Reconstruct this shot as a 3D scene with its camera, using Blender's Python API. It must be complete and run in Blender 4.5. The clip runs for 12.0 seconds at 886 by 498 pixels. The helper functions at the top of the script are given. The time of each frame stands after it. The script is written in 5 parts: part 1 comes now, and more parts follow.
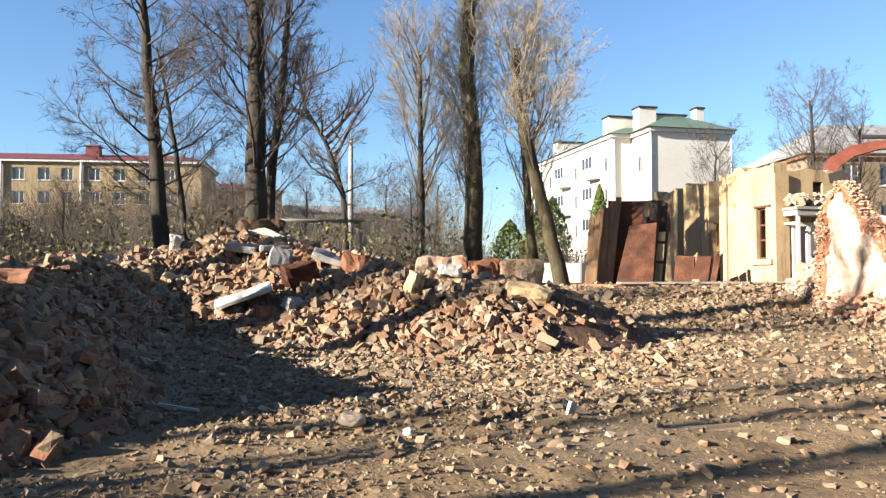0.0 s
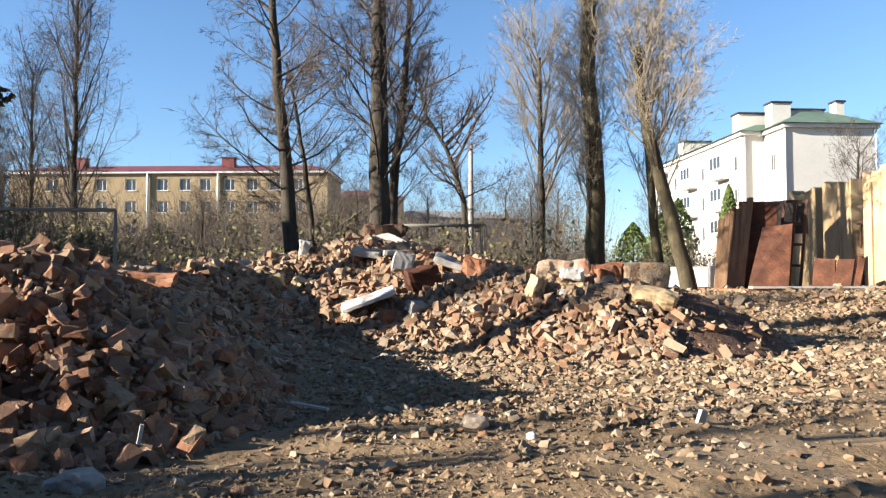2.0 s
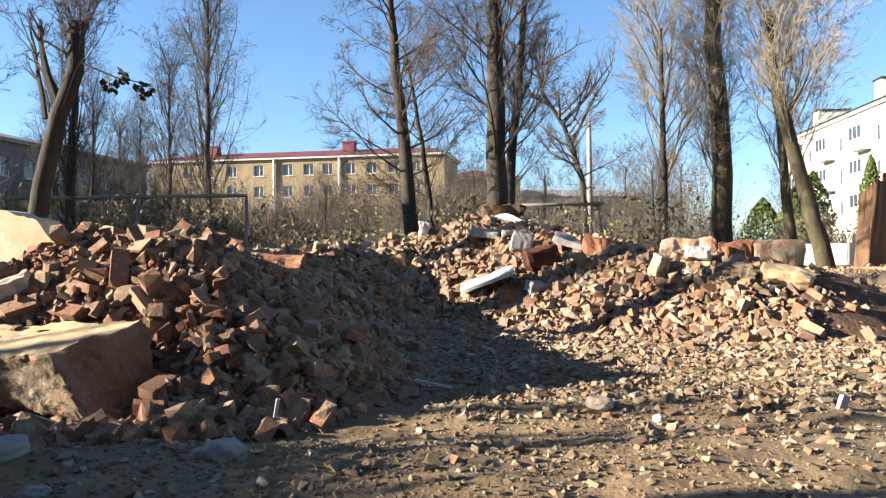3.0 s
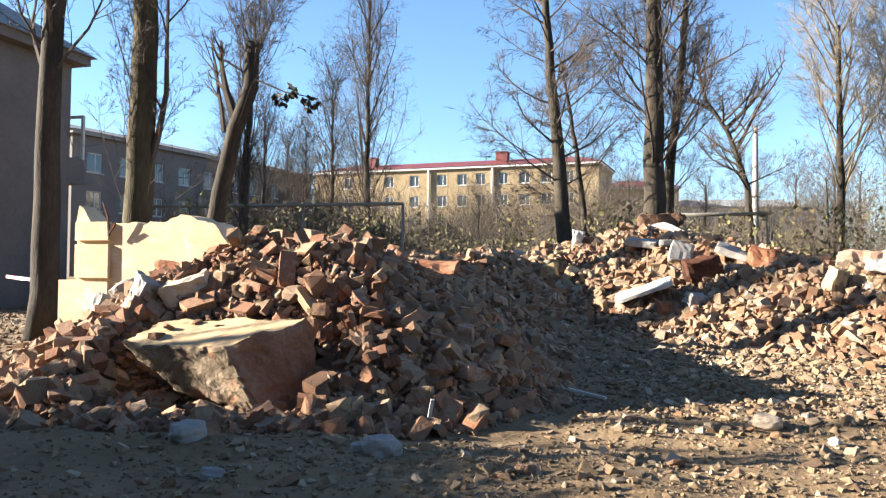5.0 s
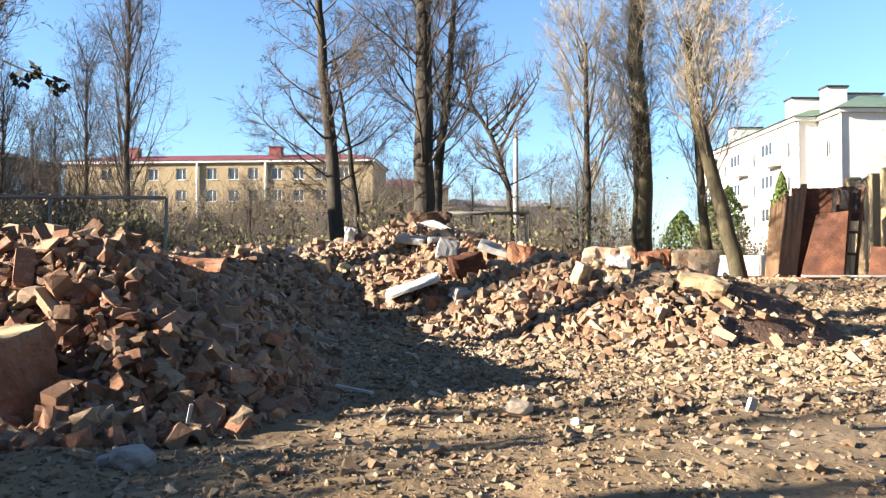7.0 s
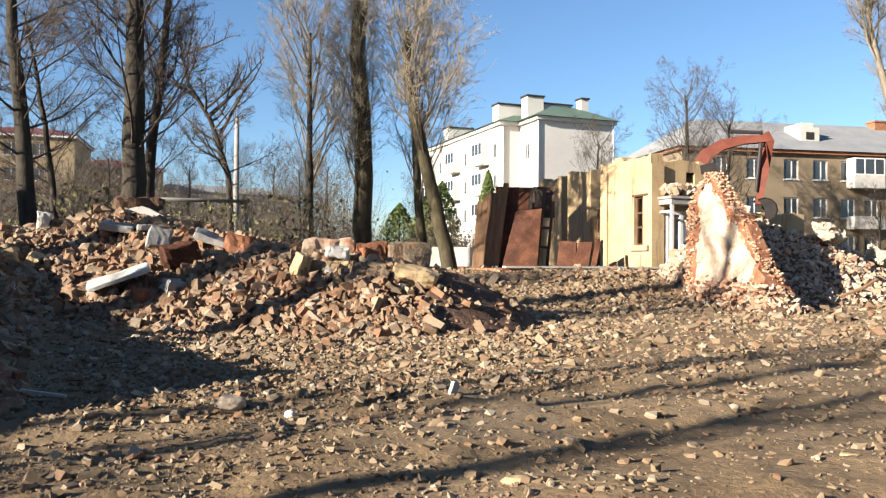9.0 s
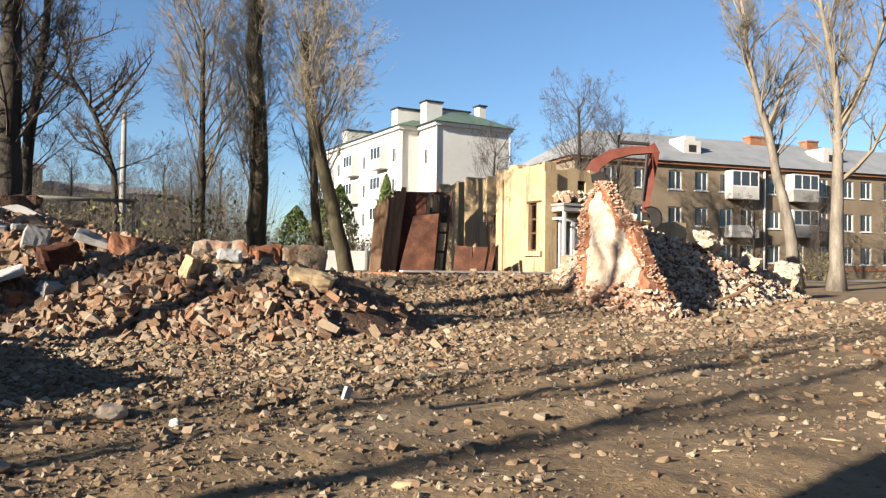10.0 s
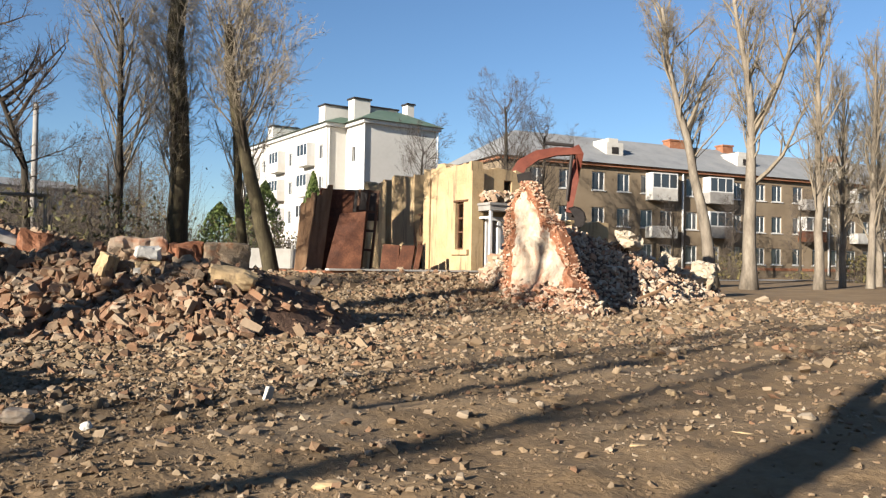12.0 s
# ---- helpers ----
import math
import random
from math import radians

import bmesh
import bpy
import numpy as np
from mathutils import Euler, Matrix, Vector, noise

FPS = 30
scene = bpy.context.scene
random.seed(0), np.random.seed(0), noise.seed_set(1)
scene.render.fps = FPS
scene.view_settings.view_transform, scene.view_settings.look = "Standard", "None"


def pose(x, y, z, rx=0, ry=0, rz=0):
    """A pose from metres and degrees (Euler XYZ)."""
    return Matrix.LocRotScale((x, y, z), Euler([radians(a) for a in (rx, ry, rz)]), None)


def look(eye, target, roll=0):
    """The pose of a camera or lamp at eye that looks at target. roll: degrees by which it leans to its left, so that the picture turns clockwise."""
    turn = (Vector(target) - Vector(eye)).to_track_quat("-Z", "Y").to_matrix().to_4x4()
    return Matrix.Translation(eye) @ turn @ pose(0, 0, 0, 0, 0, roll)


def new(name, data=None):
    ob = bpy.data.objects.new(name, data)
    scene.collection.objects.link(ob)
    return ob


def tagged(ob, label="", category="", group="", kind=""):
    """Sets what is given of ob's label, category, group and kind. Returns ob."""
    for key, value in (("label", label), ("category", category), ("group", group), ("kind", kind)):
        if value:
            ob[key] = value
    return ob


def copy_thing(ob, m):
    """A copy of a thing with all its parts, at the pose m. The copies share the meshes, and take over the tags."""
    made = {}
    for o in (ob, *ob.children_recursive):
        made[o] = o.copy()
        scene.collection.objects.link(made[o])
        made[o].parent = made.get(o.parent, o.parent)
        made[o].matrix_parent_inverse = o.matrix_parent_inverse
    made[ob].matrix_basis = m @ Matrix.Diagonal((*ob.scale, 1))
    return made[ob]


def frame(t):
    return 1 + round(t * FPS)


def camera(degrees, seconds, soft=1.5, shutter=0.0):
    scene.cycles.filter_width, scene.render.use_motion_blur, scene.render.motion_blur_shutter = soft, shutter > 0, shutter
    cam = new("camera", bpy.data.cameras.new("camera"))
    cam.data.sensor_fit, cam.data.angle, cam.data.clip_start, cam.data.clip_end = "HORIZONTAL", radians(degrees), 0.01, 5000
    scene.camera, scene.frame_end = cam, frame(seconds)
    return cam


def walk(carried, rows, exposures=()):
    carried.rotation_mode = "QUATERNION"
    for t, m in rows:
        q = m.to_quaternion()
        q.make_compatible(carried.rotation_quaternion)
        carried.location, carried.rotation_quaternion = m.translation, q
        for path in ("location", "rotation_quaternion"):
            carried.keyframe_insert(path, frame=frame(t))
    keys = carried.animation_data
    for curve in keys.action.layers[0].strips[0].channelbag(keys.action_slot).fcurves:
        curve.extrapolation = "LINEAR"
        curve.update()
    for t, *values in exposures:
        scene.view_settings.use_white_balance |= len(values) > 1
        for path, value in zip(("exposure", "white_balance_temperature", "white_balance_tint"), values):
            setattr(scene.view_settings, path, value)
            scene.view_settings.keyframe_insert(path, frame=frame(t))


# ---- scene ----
cam = camera(59.5, 12.0, 1.3)
PATH = [
    (0, (-0.096, -0.343, 1.471), (0.351, 1.605, 1.543), -0.1),
    (0.5, (-0.095, -0.343, 1.469), (0.337, 1.608, 1.549), -0.0),
    (1, (-0.094, -0.348, 1.471), (0.28, 1.615, 1.56), -0.1),
    (1.5, (-0.099, -0.351, 1.467), (0.188, 1.626, 1.555), -0.2),
    (2, (-0.12, -0.352, 1.462), (0.022, 1.641, 1.546), -0.1),
    (2.5, (-0.142, -0.368, 1.462), (-0.133, 1.631, 1.531), -0.2),
    (3, (-0.161, -0.37, 1.465), (-0.32, 1.624, 1.499), -0.5),
    (3.5, (-0.177, -0.394, 1.478), (-0.487, 1.581, 1.521), -0.4),
    (3.9, (-0.182, -0.393, 1.471), (-0.595, 1.563, 1.518), -0.2),
    (4.3, (-0.188, -0.383, 1.451), (-0.682, 1.555, 1.504), 0.1),
    (4.8, (-0.193, -0.364, 1.423), (-0.739, 1.559, 1.482), 0.5),
    (5.3, (-0.195, -0.353, 1.41), (-0.711, 1.578, 1.472), 0.7),
    (5.5, (-0.193, -0.348, 1.412), (-0.674, 1.592, 1.473), 0.6),
    (6, (-0.173, -0.337, 1.416), (-0.489, 1.637, 1.476), 0.8),
    (6.5, (-0.14, -0.34, 1.417), (-0.289, 1.653, 1.476), 0.3),
    (7, (-0.113, -0.326, 1.418), (-0.086, 1.674, 1.473), 0.1),
    (7.2, (-0.103, -0.324, 1.426), (-0.009, 1.673, 1.479), -0.0),
    (8.8, (-0.056, -0.36, 1.445), (0.607, 1.527, 1.479), 0.2),
    (9, (-0.049, -0.359, 1.448), (0.669, 1.508, 1.479), 0.4),
    (9.5, (-0.035, -0.376, 1.456), (0.807, 1.438, 1.491), 1.1),
    (10, (-0.019, -0.382, 1.453), (0.937, 1.375, 1.497), 0.8),
    (10.5, (-0.017, -0.4, 1.458), (0.988, 1.329, 1.504), 0.9),
    (11, (0.005, -0.387, 1.454), (1.086, 1.295, 1.501), 0.9),
    (11.5, (0.016, -0.379, 1.45), (1.121, 1.288, 1.494), 0.9),
    (12, (0.018, -0.38, 1.453), (1.133, 1.28, 1.496), 1.0),
]
walk(cam, [(t, look(eye, target, roll)) for t, eye, target, roll in PATH], [(0.0, 2.13, 6250, 10), (1.5, 2.15, 6150, 10), (2.5, 2.15, 6150, 10), (3.0, 2.33, 6250, 10), (5.5, 2.65, 6300, 10), (7.0, 2.6, 6300, 10), (9.0, 1.88, 6250, 10), (10.5, 1.62, 6200, 10), (12.0, 1.5, 6200, 10)])

# ---- light: low autumn sun from -x, clear sky ----
SUN_EL, SUN_AZ = radians(18.5), radians(13)          # azimuth: how far the shadows swing from +x towards +y
world = bpy.data.worlds.new("sky")
scene.world = world
world.use_nodes = True
wn = world.node_tree
sky = wn.nodes.new("ShaderNodeTexSky")
sky.sky_type = "NISHITA"
sky.sun_disc = False
sky.sun_elevation = SUN_EL
sky.sun_rotation = -(radians(90) + SUN_AZ)
sky.air_density, sky.dust_density, sky.ozone_density = 1.0, 0.2, 4.0
wn.links.new(sky.outputs["Color"], wn.nodes["Background"].inputs["Color"])
wn.nodes["Background"].inputs["Strength"].default_value = 0.05
sun = new("sun", bpy.data.lights.new("sun", "SUN"))
sun.data.energy, sun.data.angle, sun.data.color = 5.0, radians(0.55), (1.0, 0.9, 0.76)
to_sun = Vector((-math.cos(SUN_EL) * math.cos(SUN_AZ), -math.cos(SUN_EL) * math.sin(SUN_AZ), math.sin(SUN_EL)))
sun.matrix_world = look(to_sun * 60, (0, 0, 0))


# ---- materials ----
def material(name, ramp, scale=2.0, fine=30.0, rough=0.9, bump=0.3, metal=0.0, island=0.0, obj=0.0, stain=None, stretch=(1, 1, 1), bump_dist=0.02):
    """ramp: colours from dark to light; island / obj: share of the colour drawn per mesh island / per object."""
    m = bpy.data.materials.new(name)
    m.use_nodes = True
    nt = m.node_tree
    N, L = nt.nodes.new, nt.links.new
    bsdf = nt.nodes["Principled BSDF"]
    tc = N("ShaderNodeTexCoord")
    mp = N("ShaderNodeMapping")
    mp.inputs["Scale"].default_value = stretch
    L(tc.outputs["Object"], mp.inputs["Vector"])
    big, small = N("ShaderNodeTexNoise"), N("ShaderNodeTexNoise")
    for n, s, d in ((big, scale, 5), (small, fine, 6)):
        n.inputs["Scale"].default_value = s
        n.inputs["Detail"].default_value = d
        n.inputs["Roughness"].default_value = 0.62
        L(mp.outputs["Vector"], n.inputs["Vector"])
    mix = N("ShaderNodeMath")
    mix.operation = "MULTIPLY_ADD"
    L(small.outputs["Fac"], mix.inputs[0])
    mix.inputs[1].default_value = 0.45
    half = N("ShaderNodeMath")
    half.operation = "MULTIPLY_ADD"
    L(big.outputs["Fac"], half.inputs[0])
    half.inputs[1].default_value = 0.9
    half.inputs[2].default_value = -0.18
    L(half.outputs[0], mix.inputs[2])
    fac = mix.outputs[0]
    if island or obj:
        if island:
            g = N("ShaderNodeNewGeometry")
            rnd = g.outputs["Random Per Island"]
        else:
            g = N("ShaderNodeObjectInfo")
            rnd = g.outputs["Random"]
        k = island or obj
        mm = N("ShaderNodeMix")
        mm.inputs["Factor"].default_value = k
        L(fac, mm.inputs["A"])
        L(rnd, mm.inputs["B"])
        fac = mm.outputs["Result"]
    cr = N("ShaderNodeValToRGB")
    while len(cr.color_ramp.elements) < len(ramp):
        cr.color_ramp.elements.new(0.5)
    for i, c in enumerate(ramp):
        e = cr.color_ramp.elements[i]
        e.position = (0.22 + 0.56 * i / max(1, len(ramp) - 1)) if not (island or obj) else 0.08 + 0.84 * i / max(1, len(ramp) - 1)
        e.color = (*c, 1)
    L(fac, cr.inputs["Fac"])
    col = cr.outputs["Color"]
    if stain:
        st = N("ShaderNodeTexNoise")
        st.inputs["Scale"].default_value = stain[1]
        st.inputs["Detail"].default_value = 7
        st.inputs["Roughness"].default_value = 0.7
        sm = N("ShaderNodeMapping")
        sm.inputs["Scale"].default_value = stain[3] if len(stain) > 3 else (1, 1, 1)
        sm.inputs["Location"].default_value = (3.1, 7.7, 1.3)
        L(tc.outputs["Object"], sm.inputs["Vector"])
        L(sm.outputs["Vector"], st.inputs["Vector"])
        sr = N("ShaderNodeMapRange")
        sr.inputs["From Min"].default_value = stain[2]
        sr.inputs["From Max"].default_value = stain[2] + 0.14
        L(st.outputs["Fac"], sr.inputs["Value"])
        mc = N("ShaderNodeMix")
        mc.data_type = "RGBA"
        L(sr.outputs["Result"], mc.inputs["Factor"])
        L(col, mc.inputs[6])
        mc.inputs[7].default_value = (*stain[0], 1)
        col = mc.outputs[2]
    L(col, bsdf.inputs["Base Color"])
    bsdf.inputs["Roughness"].default_value = rough
    bsdf.inputs["Metallic"].default_value = metal
    bsdf.inputs["Specular IOR Level"].default_value = 0.25
    if bump:
        b = N("ShaderNodeBump")
        b.inputs["Strength"].default_value = bump
        b.inputs["Distance"].default_value = bump_dist
        L(mix.outputs[0], b.inputs["Height"])
        L(b.outputs["Normal"], bsdf.inputs["Normal"])
    return m


def plain_glass(name, colour, rough=0.05):
    m = bpy.data.materials.new(name)
    m.use_nodes = True
    b = m.node_tree.nodes["Principled BSDF"]
    b.inputs["Base Color"].default_value = (*colour, 1)
    b.inputs["Roughness"].default_value = rough
    b.inputs["Specular IOR Level"].default_value = 0.7
    return m


DIRT = material("dirt", [(0.0928, 0.0602, 0.0305), (0.169, 0.112, 0.0585), (0.23, 0.161, 0.0902)], 0.7, 12, 0.97, 1.0, bump_dist=0.07,
                stain=((0.126, 0.0924, 0.0588), 0.35, 0.53))
RUBBLE = material("rubble", [(0.107, 0.0585, 0.0352), (0.213, 0.0989, 0.0546), (0.18, 0.116, 0.0704), (0.279, 0.194, 0.119), (0.221, 0.103, 0.0581), (0.238, 0.172, 0.114), (0.197, 0.0903, 0.051), (0.369, 0.301, 0.22)],
                  11, 45, 0.96, 0.8, island=0.72, bump_dist=0.03)
BRICKS = material("broken_brick", [(0.131, 0.0704, 0.0405), (0.246, 0.11, 0.0585), (0.221, 0.145, 0.09), (0.254, 0.128, 0.0702), (0.328, 0.246, 0.162)], 7, 30, 0.96, 0.8, obj=0.7, bump_dist=0.15)
PEBBLE = material("gravel", [(0.0832, 0.0565, 0.0322), (0.137, 0.0951, 0.0563), (0.171, 0.121, 0.0727), (0.152, 0.1, 0.0603), (0.19, 0.139, 0.0865), (0.258, 0.207, 0.148)], 12, 50, 0.95, 0.3, island=0.8)
HEAP = material("weathered_rubble", [(0.107, 0.0643, 0.0385), (0.184, 0.0949, 0.0516), (0.172, 0.118, 0.0722), (0.237, 0.163, 0.101), (0.193, 0.102, 0.0585), (0.205, 0.151, 0.0998), (0.246, 0.181, 0.12), (0.344, 0.272, 0.2)], 11, 45, 0.96, 0.8, island=0.75, bump_dist=0.03)
FIELD = material("field_rubble", [(0.106, 0.0724, 0.0429), (0.156, 0.11, 0.0641), (0.186, 0.132, 0.0791), (0.166, 0.0916, 0.0515), (0.201, 0.148, 0.0912), (0.24, 0.176, 0.114), (0.301, 0.246, 0.177)], 9, 40, 0.95, 0.4, island=0.78)
# bed toned darker than the pieces, so crevice shade is in its colour
BED = material("shade_dark_bed", [(0.0495, 0.0267, 0.0164), (0.0992, 0.0567, 0.0354), (0.132, 0.0864, 0.0545)], 5, 22, 0.97, 0.9, bump_dist=0.08)
PLASTER = material("yellow_plaster", [(0.273, 0.187, 0.0968), (0.393, 0.281, 0.151), (0.454, 0.344, 0.2)], 0.9, 12, 0.9, 0.25,
                   stain=((0.15, 0.112, 0.072), 1.5, 0.52, (1.6, 1.6, 0.2)))
INNER = material("old_whitewash", [(0.31, 0.203, 0.128), (0.418, 0.334, 0.245), (0.477, 0.418, 0.339)], 1.2, 9, 0.9, 0.5,
                 stain=((0.318, 0.145, 0.0795), 1.3, 0.52), bump_dist=0.05)
REDBRICK = material("red_brick_core", [(0.153, 0.0612, 0.0306), (0.245, 0.102, 0.051), (0.286, 0.184, 0.122)], 3, 26, 0.95, 0.7, bump_dist=0.05)
BLOCKFACE = material("block_mortar", [(0.131, 0.0935, 0.0608), (0.215, 0.159, 0.103), (0.262, 0.206, 0.145)], 4, 22, 0.95, 1.0,
                     stain=((0.234, 0.0935, 0.0421), 2.2, 0.55), bump_dist=0.09)
CONCRETE = material("concrete", [(0.158, 0.148, 0.132), (0.232, 0.216, 0.195), (0.295, 0.274, 0.247)], 2, 24, 0.92, 0.4)
LIME = material("limewash", [(0.32, 0.297, 0.258), (0.419, 0.393, 0.348), (0.466, 0.445, 0.402)], 2, 20, 0.9, 0.3)
RUST = material("rust", [(0.0216, 0.0098, 0.00648), (0.072, 0.0266, 0.013), (0.151, 0.063, 0.0302)], 1.6, 16, 0.75, 0.3, 0.25, stain=((0.045, 0.022, 0.014), 1.3, 0.55, (1, 1, 0.4)))
BOARD = material("weathered_board", [(0.0856, 0.0483, 0.0251), (0.171, 0.0997, 0.0536), (0.242, 0.151, 0.0837)], 2, 22, 0.85, 0.3, stretch=(3, 3, 0.4))
BARK = material("bark", [(0.0154, 0.0123, 0.0088), (0.0396, 0.0317, 0.0229), (0.0748, 0.0616, 0.044)], 3, 20, 0.95, 0.9, stretch=(1, 1, 0.25), bump_dist=0.05)
PALE_BARK = material("pale_bark", [(0.06, 0.05, 0.038), (0.17, 0.14, 0.105), (0.27, 0.235, 0.18)], 3, 20, 0.92, 0.6, stretch=(1, 1, 0.25), bump_dist=0.03)
MOSS_BARK = material("mossy_bark", [(0.0222, 0.0167, 0.00999), (0.0554, 0.0444, 0.0249), (0.111, 0.0915, 0.0471)], 3, 20, 0.95, 0.9, stretch=(1, 1, 0.25), bump_dist=0.05)
TWIG = material("twig", [(0.0416, 0.0324, 0.0255), (0.096, 0.0749, 0.0578)], 2, 9, 0.9, 0.0)
PALE_TWIG = material("pale_twig", [(0.119, 0.0954, 0.067), (0.237, 0.195, 0.138)], 2, 9, 0.9, 0.0)
LEAF = material("dry_leaf", [(0.049, 0.042, 0.0175), (0.105, 0.0875, 0.0315), (0.14, 0.105, 0.042)], 2, 9, 0.8, 0.0, island=0.8)
DARKLEAF = material("withered_leaf", [(0.014, 0.0154, 0.0084), (0.035, 0.0315, 0.0175)], 2, 9, 0.8, 0.0, island=0.7)
BUSH = material("autumn_bush", [(0.06, 0.065, 0.022), (0.14, 0.13, 0.05), (0.2, 0.165, 0.075)], 2, 9, 0.8, 0.0, island=0.8)
THUJA = material("evergreen", [(0.0553, 0.0832, 0.0203), (0.144, 0.178, 0.0473)], 2, 9, 0.8, 0.0, island=0.7)
WHITEWALL = material("white_render", [(0.458, 0.43, 0.382), (0.514, 0.486, 0.437), (0.541, 0.521, 0.479)], 0.2, 3, 0.9, 0.1)
OCHREWALL = material("ochre_render", [(0.207, 0.153, 0.0838), (0.257, 0.192, 0.109), (0.286, 0.222, 0.133)], 0.25, 5, 0.9, 0.15)
BROWNBRICK = material("brown_brickwork", [(0.119, 0.0892, 0.0595), (0.178, 0.134, 0.0859), (0.214, 0.167, 0.113)], 0.4, 9, 0.93, 0.3)
GREYWALL = material("grey_render", [(0.119, 0.103, 0.0892), (0.157, 0.134, 0.119), (0.184, 0.162, 0.14)], 0.5, 8, 0.93, 0.2)
REDROOF = material("dark_red_roof", [(0.091, 0.021, 0.021), (0.14, 0.035, 0.035), (0.168, 0.056, 0.049)], 0.5, 6, 0.6, 0.1)
GREENROOF = material("green_roof", [(0.049, 0.084, 0.0595), (0.084, 0.126, 0.091), (0.126, 0.161, 0.126)], 0.5, 6, 0.6, 0.1)
GREYROOF = material("slate_roof", [(0.151, 0.151, 0.151), (0.213, 0.213, 0.207), (0.258, 0.252, 0.241)], 0.5, 6, 0.85, 0.2)
TRIM = material("white_trim", [(0.475, 0.461, 0.432), (0.562, 0.547, 0.518)], 1, 9, 0.7, 0.05)
PIPE = material("painted_pipe", [(0.12, 0.114, 0.096), (0.204, 0.186, 0.156)], 1, 14, 0.6, 0.1, 0.3)
DARK = material("dark_steel", [(0.025, 0.022, 0.02), (0.06, 0.05, 0.045)], 2, 14, 0.6, 0.2, 0.5)
RED = material("red_paint", [(0.06, 0.018, 0.011), (0.125, 0.034, 0.02), (0.17, 0.055, 0.034)], 1.5, 14, 0.55, 0.1)
WOODFRAME = material("brown_frame", [(0.0576, 0.0288, 0.0144), (0.106, 0.0528, 0.0288)], 3, 20, 0.7, 0.1)
BLUE = material("blue_paint", [(0.096, 0.208, 0.36), (0.144, 0.288, 0.464)], 3, 20, 0.6, 0.1)
GLASS = plain_glass("dark_glass", (0.035, 0.04, 0.045))
# near-black colour that paints the dark of rooms behind house windows
BLACK = plain_glass("painted_room_dark", (0.012, 0.011, 0.010), 0.9)
TAPE = plain_glass("tape_white", (0.75, 0.72, 0.70), 0.5)
TAPERED = plain_glass("tape_red", (0.55, 0.05, 0.04), 0.5)


# ---- mesh tools ----
class Mesh:
    """Collects vertices and faces, then becomes one mesh."""

    def __init__(self):
        self.v, self.f, self.n = [], [], 0

    def add(self, verts, faces):
        self.v.append(np.asarray(verts, float).reshape(-1, 3))
        self.f.extend([[i + self.n for i in f] for f in faces])
        self.n += len(self.v[-1])
        return self

    def box(self, a, b, m=None, jitter=0.0, rng=None):
        (x0, y0, z0), (x1, y1, z1) = a, b
        v = np.array([(x, y, z) for x in (x0, x1) for y in (y0, y1) for z in (z0, z1)], float)
        if jitter:
            v += (rng or random).uniform(-jitter, jitter) * 0 + np.array([[(rng or random).uniform(-jitter, jitter) for _ in range(3)] for _ in range(8)])
        if m is not None:
            v = np.array([m @ Vector(p) for p in v])
        return self.add(v, [(0, 1, 3, 2), (4, 6, 7, 5), (0, 4, 5, 1), (2, 3, 7, 6), (0, 2, 6, 4), (1, 5, 7, 3)])

    def tube(self, pts, radii, sides=6, caps=True):
        P = np.asarray(pts, float)
        n = len(P)
        d = np.gradient(P, axis=0)
        d /= np.linalg.norm(d, axis=1)[:, None] + 1e-9
        ref = np.array((1.0, 0, 0)) if abs(d[0][0]) < 0.8 else np.array((0, 1.0, 0))
        u = np.cross(d, ref)
        u /= np.linalg.norm(u, axis=1)[:, None] + 1e-9
        w = np.cross(d, u)
        a = np.arange(sides) * 2 * np.pi / sides
        r = np.asarray(radii, float)[:, None, None]
        ring = P[:, None, :] + r * (np.cos(a)[None, :, None] * u[:, None, :] + np.sin(a)[None, :, None] * w[:, None, :])
        faces = [(i * sides + j, i * sides + (j + 1) % sides, (i + 1) * sides + (j + 1) % sides, (i + 1) * sides + j)
                 for i in range(n - 1) for j in range(sides)]
        if caps:
            faces += [tuple(range(sides))[::-1], tuple((n - 1) * sides + j for j in range(sides))]
        return self.add(ring.reshape(-1, 3), faces)

    def mesh(self, name, mats, smooth=False):
        me = bpy.data.meshes.new(name)
        me.from_pydata(np.concatenate(self.v) if self.v else [], [], self.f)
        for m in mats if isinstance(mats, (list, tuple)) else (mats,):
            me.materials.append(m)
        if smooth:
            me.polygons.foreach_set("use_smooth", [True] * len(me.polygons))
        me.update()
        return me


def part(name, shape, mat, parent=None, label="", smooth=False):
    """One mesh object under a thing or a part; shape is a Mesh or mesh data."""
    me = shape.mesh(name, mat, smooth) if isinstance(shape, Mesh) else shape
    if mat is not None and not me.materials:
        me.materials.append(mat)
    ob = new(name, me)
    if parent is not None:
        ob.parent = parent
    if label:
        tagged(ob, label)
    return ob


def thing(name, label, category, group="", kind="", at=None):
    ob = new(name)
    if at is not None:
        ob.matrix_world = at
    return tagged(ob, label, category, group, kind)


def fbm(x, y, s, o=4, seed=0.0):
    return noise.fractal(Vector((x * s + seed, y * s - seed, seed * 0.37)), 1.0, 2.0, o)


# ---- terrain ----
RIDGE = [(-7.3, 8.8, 0.4), (-6.0, 8.05, 1.25), (-4.95, 8.2, 1.86), (-4.1, 8.5, 1.8), (-4.1, 10.2, 1.6), (-5.2, 13.0, 1.55), (-5.0, 17.0, 1.7), (-3.7, 20.0, 1.8),
         (-2.4, 20.7, 2.15), (-0.3, 20.9, 2.55), (1.9, 18.9, 1.95), (3.6, 17.5, 1.65), (5.0, 16.2, 1.4), (5.8, 15.9, 1.2), (6.6, 16.7, 1.15), (7.1, 17.3, 1.0)]



